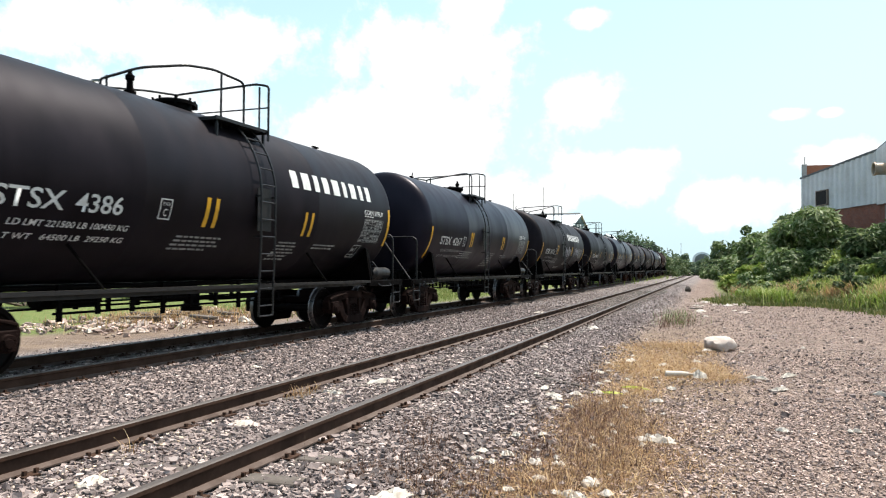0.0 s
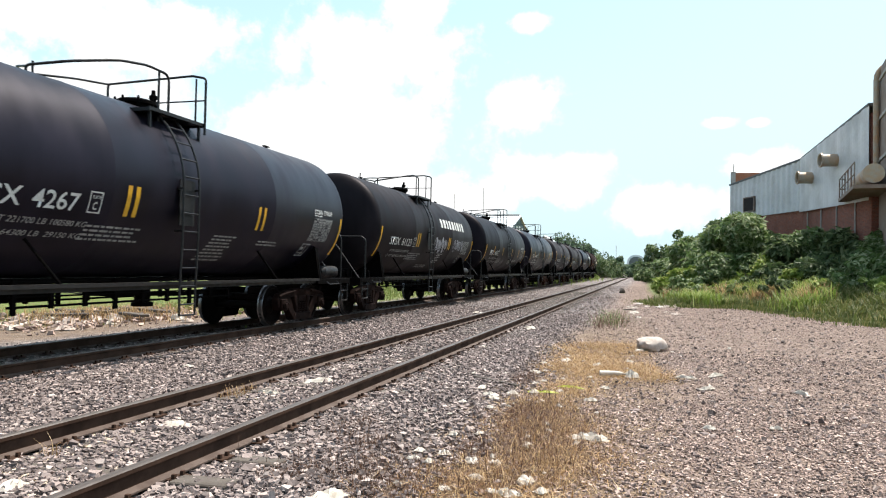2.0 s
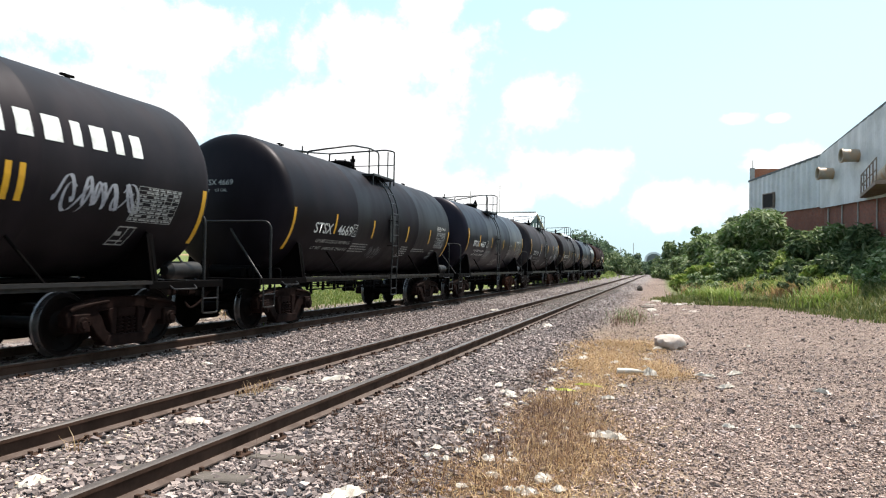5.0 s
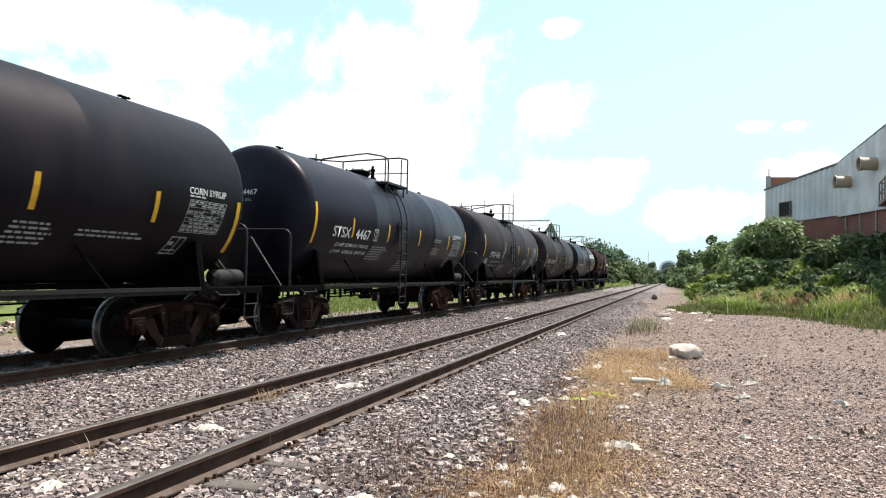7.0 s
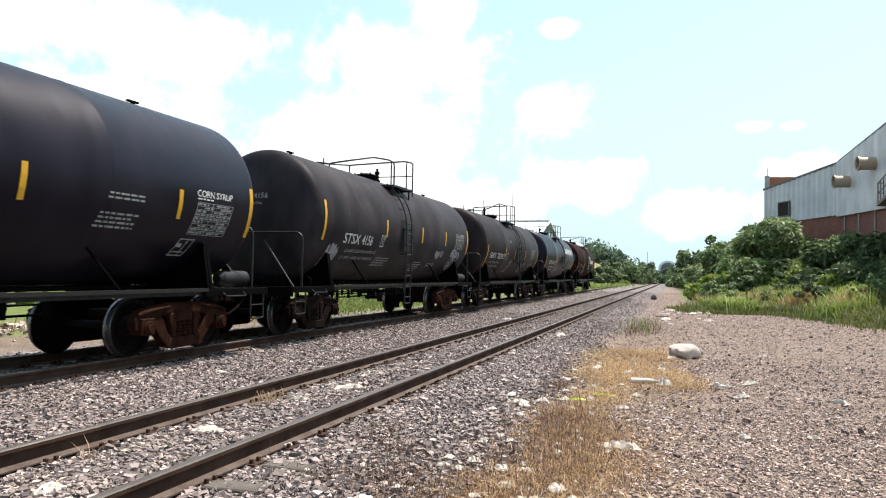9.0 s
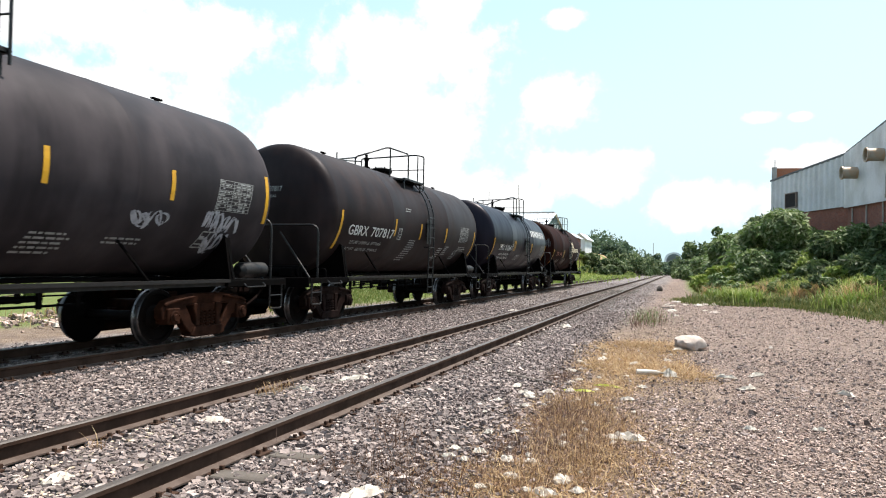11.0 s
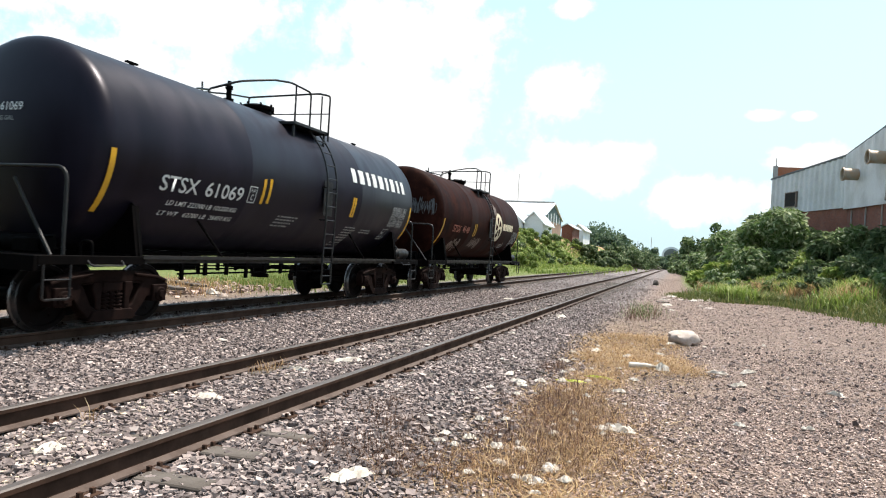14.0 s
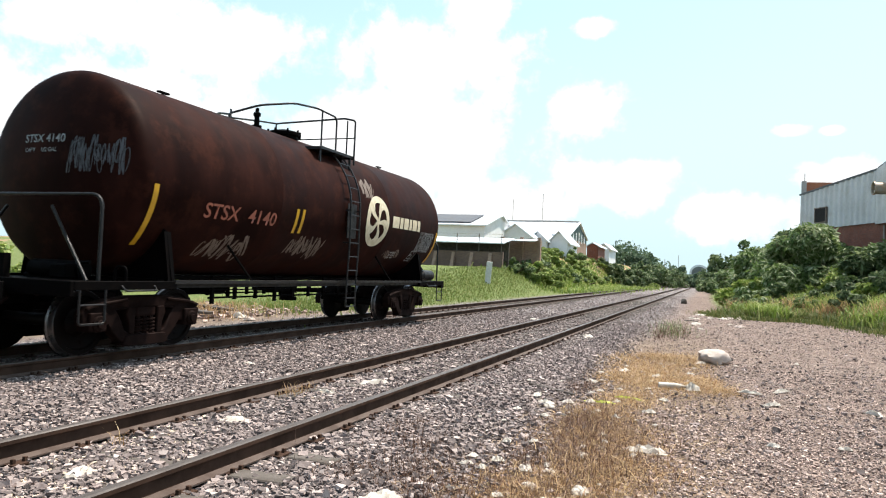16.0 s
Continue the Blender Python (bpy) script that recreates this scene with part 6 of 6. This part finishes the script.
def factory():
    """Brick and sheet-metal factory behind the castor bushes."""
    f = thing("factory_building", "brick factory clad with pale corrugated sheet above", "building", kind="")
    P0, P1, P2 = (5.85, 55.0), (9.05, 47.0), (10.1, 37.5)
    back = 22.0
    bm = bmesh.new()
    wall_between(bm, P1, P0, 0, 5.6, -0.3, None, 5.4)
    wall_between(bm, P2, P1, 0, 5.4, -0.3, None, 5.6)
    wall_between(bm, P0, (P0[0] + back, P0[1] + 4), 0, 7.8, -0.3)
    wall_between(bm, (P2[0] + back, P2[1] + 3), P2, 0, 9.2, -0.3)
    part("brick_wall", bm, M_BRICK, f, "dark red brick lower wall")
    bm = bmesh.new()
    corrugated(bm, (P0[0] - 0.06, P0[1] - 0.02), (P1[0] - 0.06, P1[1] - 0.02), 5.35, 7.8, 5.4, 8.42, 0.55, 0.07)
    part("sheet_cladding", bm, M_SHEET, f, "pale grey corrugated sheet")
    bm = bmesh.new()
    corrugated(bm, (P1[0] - 0.2, P1[1] + 0.15), (P2[0] - 0.12, P2[1]), 5.30, 8.46, 5.1, 9.55, 0.9, 0.03)
    part("sheet_cladding", bm, M_SHEET, f, "pale grey corrugated sheet")
    bm = bmesh.new()
    for a, b, z, zb in ((P0, P1, 7.8, 8.42), (P1, P2, 8.46, 9.55)):
        v = [bm.verts.new((a[0] - 0.15, a[1], z)), bm.verts.new((b[0] - 0.15, b[1], zb)), bm.verts.new((b[0] + back, b[1] + 3, zb + 0.4)), bm.verts.new((a[0] + back, a[1] + 3, z + 0.4))]
        w = [bm.verts.new(q.co + Vector((0, 0, 0.12))) for q in v]
        bm.faces.new(v)
        bm.faces.new(w[::-1])
        for i in range(4):
            bm.faces.new((v[i], w[i], w[(i + 1) % 4], v[(i + 1) % 4]))
    bmesh.ops.recalc_face_normals(bm, faces=bm.faces[:])
    part("roof", bm, M_TRIM, f, "sloping sheet roof with a dark edge")
    bm = bmesh.new()
    wall_between(bm, (P0[0] + 0.25, P0[1] + 0.35), (P0[0] + 8, P0[1] + 1.5), 7.0, 8.8, 0.2)
    part("parapet", bm, M_BRICK_NEW, f, "orange brick parapet")
    bm = bmesh.new()
    box(bm, (P0[0] + 0.16, P0[1] + 0.3, 8.1), (0.3, 0.3, 1.5))
    tube(bm, [(P0[0] + 0.2, P0[1] + 0.3, 8.8), (P0[0] + 0.2, P0[1] + 0.3, 9.4)], 0.03, 5)
    part("corner_post", bm, M_CONC, f, "concrete corner post with a steel bar")
    d = (Vector(P1) - Vector(P0)).normalized()
    n = Vector((d.y, -d.x))
    turn = math.degrees(math.atan2(d.y, d.x))
    for u, w, h, z in ((2.75, 1.3, 0.95, 6.25),):
        c = Vector(P0) + d * u + n * 0.16
        bm = bmesh.new()
        box(bm, (0, 0, 0), (w, 0.08, h))
        win = part("window", bm, M_GLASS, f, "dark square window", at=pose(c.x, c.y, z, 0, 0, turn))
        bm = bmesh.new()
        for sx in (-1, 1):
            box(bm, (sx * w / 2, 0, 0), (0.06, 0.12, h + 0.06))
        for sz in (-1, 1):
            box(bm, (0, 0, sz * h / 2), (w, 0.12, 0.06))
        part("frame", bm, M_RUSTSHEET, win)
    d2 = (Vector(P2) - Vector(P1)).normalized()
    n2 = Vector((d2.y, -d2.x))
    for u, z in ((2.0, 7.1), (5.7, 7.55)):
        c = Vector(P1) + d2 * u
        bm = bmesh.new()
        lathe(bm, [(0.0, 0.33), (0.9, 0.33), (0.92, 0.38), (1.0, 0.38), (1.0, 0.33), (0.97, 0.30), (0.3, 0.30), (0.3, 0.001)], "Y", 20)
        part("vent_duct", bm, M_DUCT, f, "short rusty exhaust duct", 40, pose(c.x, c.y, z, 0, 0, math.degrees(math.atan2(-n2.x, n2.y))))
    for u in (0.9, 3.1, 5.4, 7.8):
        c = Vector(P1) + d2 * u + n2 * 0.06
        bm = bmesh.new()
        box(bm, (0, 0, 2.6), (0.07, 0.06, 5.2))
        part("drain_pipe", bm, M_CONC, f, at=pose(c.x, c.y, 0, 0, 0, math.degrees(math.atan2(d2.y, d2.x))))
    return f


def stack_tower():
    """Tall weathered tower with a service platform beside the factory."""
    t = thing("factory_tower", "tall weathered sheet-metal tower with a service platform", "tower", pose(10.1, 35.6, 0, 0, 0, -8))
    bm = bmesh.new()
    box(bm, (1.3, 0, 5.6), (2.6, 3.4, 11.2))
    bmesh.ops.bevel(bm, geom=bm.edges[:], offset=0.05, segments=1, affect="EDGES")
    part("tower_body", bm, M_RUSTSHEET, t, "brown-grey sheet panels")
    bm = bmesh.new()
    for z in (6.9, 8.8, 10.6):
        box(bm, (1.3, 0, z), (2.72, 3.52, 0.14))
    part("band", bm, M_CONC, t)
    bm = bmesh.new()
    tube(bm, bend([(-0.15, 1.4, 6.0), (-0.15, 1.4, 11.0), (0.6, 1.4, 11.5)], 0.4), 0.13, 10)
    part("riser_pipe", bm, M_DUCT, t, "weathered vertical pipe", 40)
    bm = bmesh.new()
    box(bm, (-0.65, 1.3, 5.35), (1.5, 6.4, 0.16))
    part("platform", bm, M_RUSTSHEET, t, "rusty steel service platform")
    bm = bmesh.new()
    for z in (5.9, 6.4):
        tube(bm, [(-1.35, -1.8, z), (-1.35, 4.4, z), (0.0, 4.4, z)], 0.03, 6)
    for k in range(6):
        tube(bm, [(-1.35, -1.8 + 1.24 * k, 5.4), (-1.35, -1.8 + 1.24 * k, 6.4)], 0.03, 6)
    part("platform_rail", bm, M_RUSTSHEET, t)
    bm = bmesh.new()
    tube(bm, [(-0.6, -1.5, 5.95), (-0.6, 3.6, 5.95)], 0.42, 16)
    part("duct", bm, M_DUCT, t, "large horizontal duct", 40)
    return t


factory()
stack_tower()


def gable_shed(name, label, x0, x1, y0, y1, eave, ridge, wall, roof, along="Y", base=0.0, cat="warehouse"):
    """A shed with a pitched roof; the ridge runs along X or Y."""
    s = thing(name, label, cat, pose(0, 0, 0), group="warehouses behind the bank")
    bm = bmesh.new()
    xm, ym = (x0 + x1) / 2, (y0 + y1) / 2
    if along == "Y":
        plate(bm, [(x0, base), (x1, base), (x1, eave), (xm, ridge), (x0, eave)], "Y", y0, y1)
    else:
        plate(bm, [(y0, base), (y1, base), (y1, eave), (ym, ridge), (y0, eave)], "X", x0, x1)
    part("wall", bm, wall, s)
    for k in (0, 1):
        bm = bmesh.new()
        o = 0.35
        if along == "Y":
            e = (x0 - o, x1 + o)[k]
            el = eave - o * (ridge - eave) / (xm - x0)
            plate(bm, [(e, el + 0.03), (xm, ridge + 0.03), (xm, ridge + 0.18), (e, el + 0.18)], "Y", y0 - o, y1 + o)
        else:
            e = (y0 - o, y1 + o)[k]
            el = eave - o * (ridge - eave) / (ym - y0)
            plate(bm, [(e, el + 0.03), (ym, ridge + 0.03), (ym, ridge + 0.18), (e, el + 0.18)], "X", x0 - o, x1 + o)
        part("roof_slope", bm, roof, s, "white sheet roof")
    return s


big = gable_shed("long_warehouse", "white-roofed warehouse with a dark green gable", -38, -18.7, 101, 116, 7.3, 9.5, M_WALLW, M_ROOF, "X")
bm = bmesh.new()
plate(bm, [(101.2, 6.8), (115.8, 6.8), (115.8, 7.3), (108.5, 9.35), (101.2, 7.3)], "X", -18.69, -18.6)
part("gable_cladding", bm, M_GREEN, big, "dark green gable cladding")
for k in range(5):
    bm = bmesh.new()
    box(bm, (-18.56, 103.6 + 2.45 * k, 7.2), (0.06, 0.5, 1.1 + 0.35 * (2 - abs(k - 2))))
    part("gable_pane", bm, M_WALLW, big, "pale gable pane")
bm = bmesh.new()
wall_between(bm, (-18.6, 101), (-18.6, 116), 0, 6.8, 0.1)
part("brick_base", bm, M_BLOCK, big, "tan block lower wall")
white = gable_shed("white_shed", "white shed with a pitched sheet roof", -46, -24.4, 79, 92, 6.9, 8.5, M_WALLW, M_ROOF, "X")
bm = bmesh.new()
plate(bm, [(79.4, 7.28), (84.6, 8.55), (84.6, 8.63), (79.4, 7.36)], "X", -33.5, -26.2)
part("roof_panel", bm, M_TRIM, white, "dark grey roof panels")
bm = bmesh.new()
box(bm, (-28.3, 108.5, 9.78), (19.4, 0.5, 0.16))
part("ridge_cap", bm, M_CONC, big, "grey ridge cap")
gable_shed("small_white_shed", "small white gabled shed", -25.2, -21.0, 88, 97, 6.2, 7.7, M_WALLW, M_ROOF, "Y")
gable_shed("small_white_shed", "small white gabled shed", -22.3, -19.9, 92, 100, 6.0, 7.1, M_WALLW, M_ROOF, "Y")
gable_shed("small_white_shed", "small white gabled shed", -19.8, -17.3, 93, 100, 5.9, 7.2, M_WALLW, M_ROOF, "Y")
gable_shed("brick_shed", "small red brick shed with a pale roof", -18.8, -17.0, 118, 126, 6.5, 7.0, M_BRICK, M_ROOF, "Y")
gable_shed("pale_shed", "small pale shed beyond the brick one", -18.7, -16.8, 130, 140, 6.7, 7.5, M_WALLW, M_ROOF, "Y")


def yard_wall():
    w = thing("yard_wall", "tan plastered wall with sloping buttresses and a lean-to roof", "wall")
    bm = bmesh.new()
    wall_between(bm, (-33, 61.5), (-17.2, 61.5), 0, 3.4, 0.3)
    part("wall_panel", bm, M_BLOCK_DARK, w, "dark block wall behind the buttresses")
    for k in range(9):
        bm = bmesh.new()
        plate(bm, [(60.5, 0.8), (61.5, 0.8), (61.5, 3.3)], "X", -32.5 + 1.75 * k, -32.2 + 1.75 * k)
        part("buttress", bm, M_BLOCK, w)
    bm = bmesh.new()
    plate(bm, [(61.2, 4.12), (65.0, 4.72), (65.0, 4.82), (61.2, 4.22)], "X", -34, -17.1)
    part("lean_to_roof", bm, M_ROOF, w, "white lean-to sheet roof")
    # the roof's shade is put into this wall's dark brown colour
    bm = bmesh.new()
    wall_between(bm, (-33, 63.5), (-17.2, 63.5), 0, 4.4, 0.2)
    part("shaded_wall", bm, M_SLEEPER, w, "wall under the lean-to, coloured dark for its shade")
    for k in range(8):
        bm = bmesh.new()
        tube(bm, [(-32 + 2.1 * k, 61.35, 3.3), (-32 + 2.1 * k, 61.35, 5.0)], 0.04, 5)
        part("fence_post", bm, M_SLEEPER, w)
    bm = bmesh.new()
    for z in (4.4, 4.7, 4.97):
        tube(bm, [(-33, 61.35, z), (-17.2, 61.35, z)], 0.012, 4)
    part("fence_wire", bm, M_CONC, w)
    return w


yard_wall()
w2 = thing("block_wall", "tan block wall of a roofless yard", "wall")
bm = bmesh.new()
wall_between(bm, (-18.6, 66), (-14.8, 66), 0, 4.85, 0.3)
part("wall_panel", bm, M_BLOCK, w2)
for x in (-18.5, -16.6, -14.95):
    bm = bmesh.new()
    box(bm, (x, 65.9, 2.5), (0.3, 0.3, 5.0))
    part("pier", bm, M_BLOCK, w2)
bm = bmesh.new()
plate(bm, [(64.3, 4.55), (65.8, 4.75), (65.8, 4.82), (64.3, 4.62)], "X", -17.8, -15.0)
part("porch_roof", bm, M_ROOF, w2, "small white porch roof")

bm = bmesh.new()
box(bm, (0, 0, 0.8), (0.42, 0.22, 1.75))
bmesh.ops.bevel(bm, geom=bm.edges[:], offset=0.03, segments=1, affect="EDGES")
tagged(part("marker_post", bm, plain("white_post_paint", (0.62, 0.60, 0.57), (0.45, 0.42, 0.38), 0.8), None, "", None, pose(-15.05, 50, height(-15.05, 50) - 0.1, 0, 4, 20)),
       "whitewashed concrete marker post on the grass", "post")

arch = thing("arched_hall", "far white hall with an arched roof", "building", pose(-2.6, 215, 0))
bm = bmesh.new()
out = [(-2.6, 0), (2.6, 0)] + [(2.6 * math.cos(a), 4.0 + 2.2 * math.sin(a)) for a in np.linspace(0, math.pi, 14)]
plate(bm, out, "Y", 0, 22)
part("hall_shell", bm, M_ROOF, arch)
# flat panel whose grey stands for shade and haze inside the hall
bm = bmesh.new()
plate(bm, [(x * 0.78, z * 0.9 + 0.1) for x, z in out], "Y", -0.1, -0.02)
part("hall_inside", bm, plain("hazy_inside_grey", (0.16, 0.18, 0.18), (0.11, 0.12, 0.12), 0.8, scale=0.5), arch, "flat grey panel for the hazy shaded inside of the arch")


def mast(x, y, h, r=0.06):
    bm = bmesh.new()
    tube(bm, [(0, 0, 0), (0, 0, h)], r, 6)
    m = part("pole", bm, M_CONC, None, "", None, pose(x, y, height(x, y) - 0.1))
    tagged(m, "thin utility pole beyond the trees", "pole", "utility poles")


for x, y, h in ((-9.2, 165, 6.2), (-6.6, 172, 7.4), (-26.4, 118, 10.6), (-31.5, 118, 9.6)):
    mast(x, y, h)

# ---- what moves ----


def run_at(t):
    ts, ss = [a for a, _ in RUN], [b for _, b in RUN]
    return float(np.interp(t, ts, ss))


def motions():
    """The train rolls towards the camera; its wheels turn with it."""
    for i, (car, wheels) in enumerate(CARS):
        walk(car, [(t, pose(TRACK_X, SPECS[i]["y"] - s, RAIL_TOP)) for t, s in RUN])
        for w, y in wheels:
            walk(w, [(k / 10, pose(0, y, WHEEL_R, math.degrees(run_at(k / 10) / WHEEL_R))) for k in range(161)])


motions()
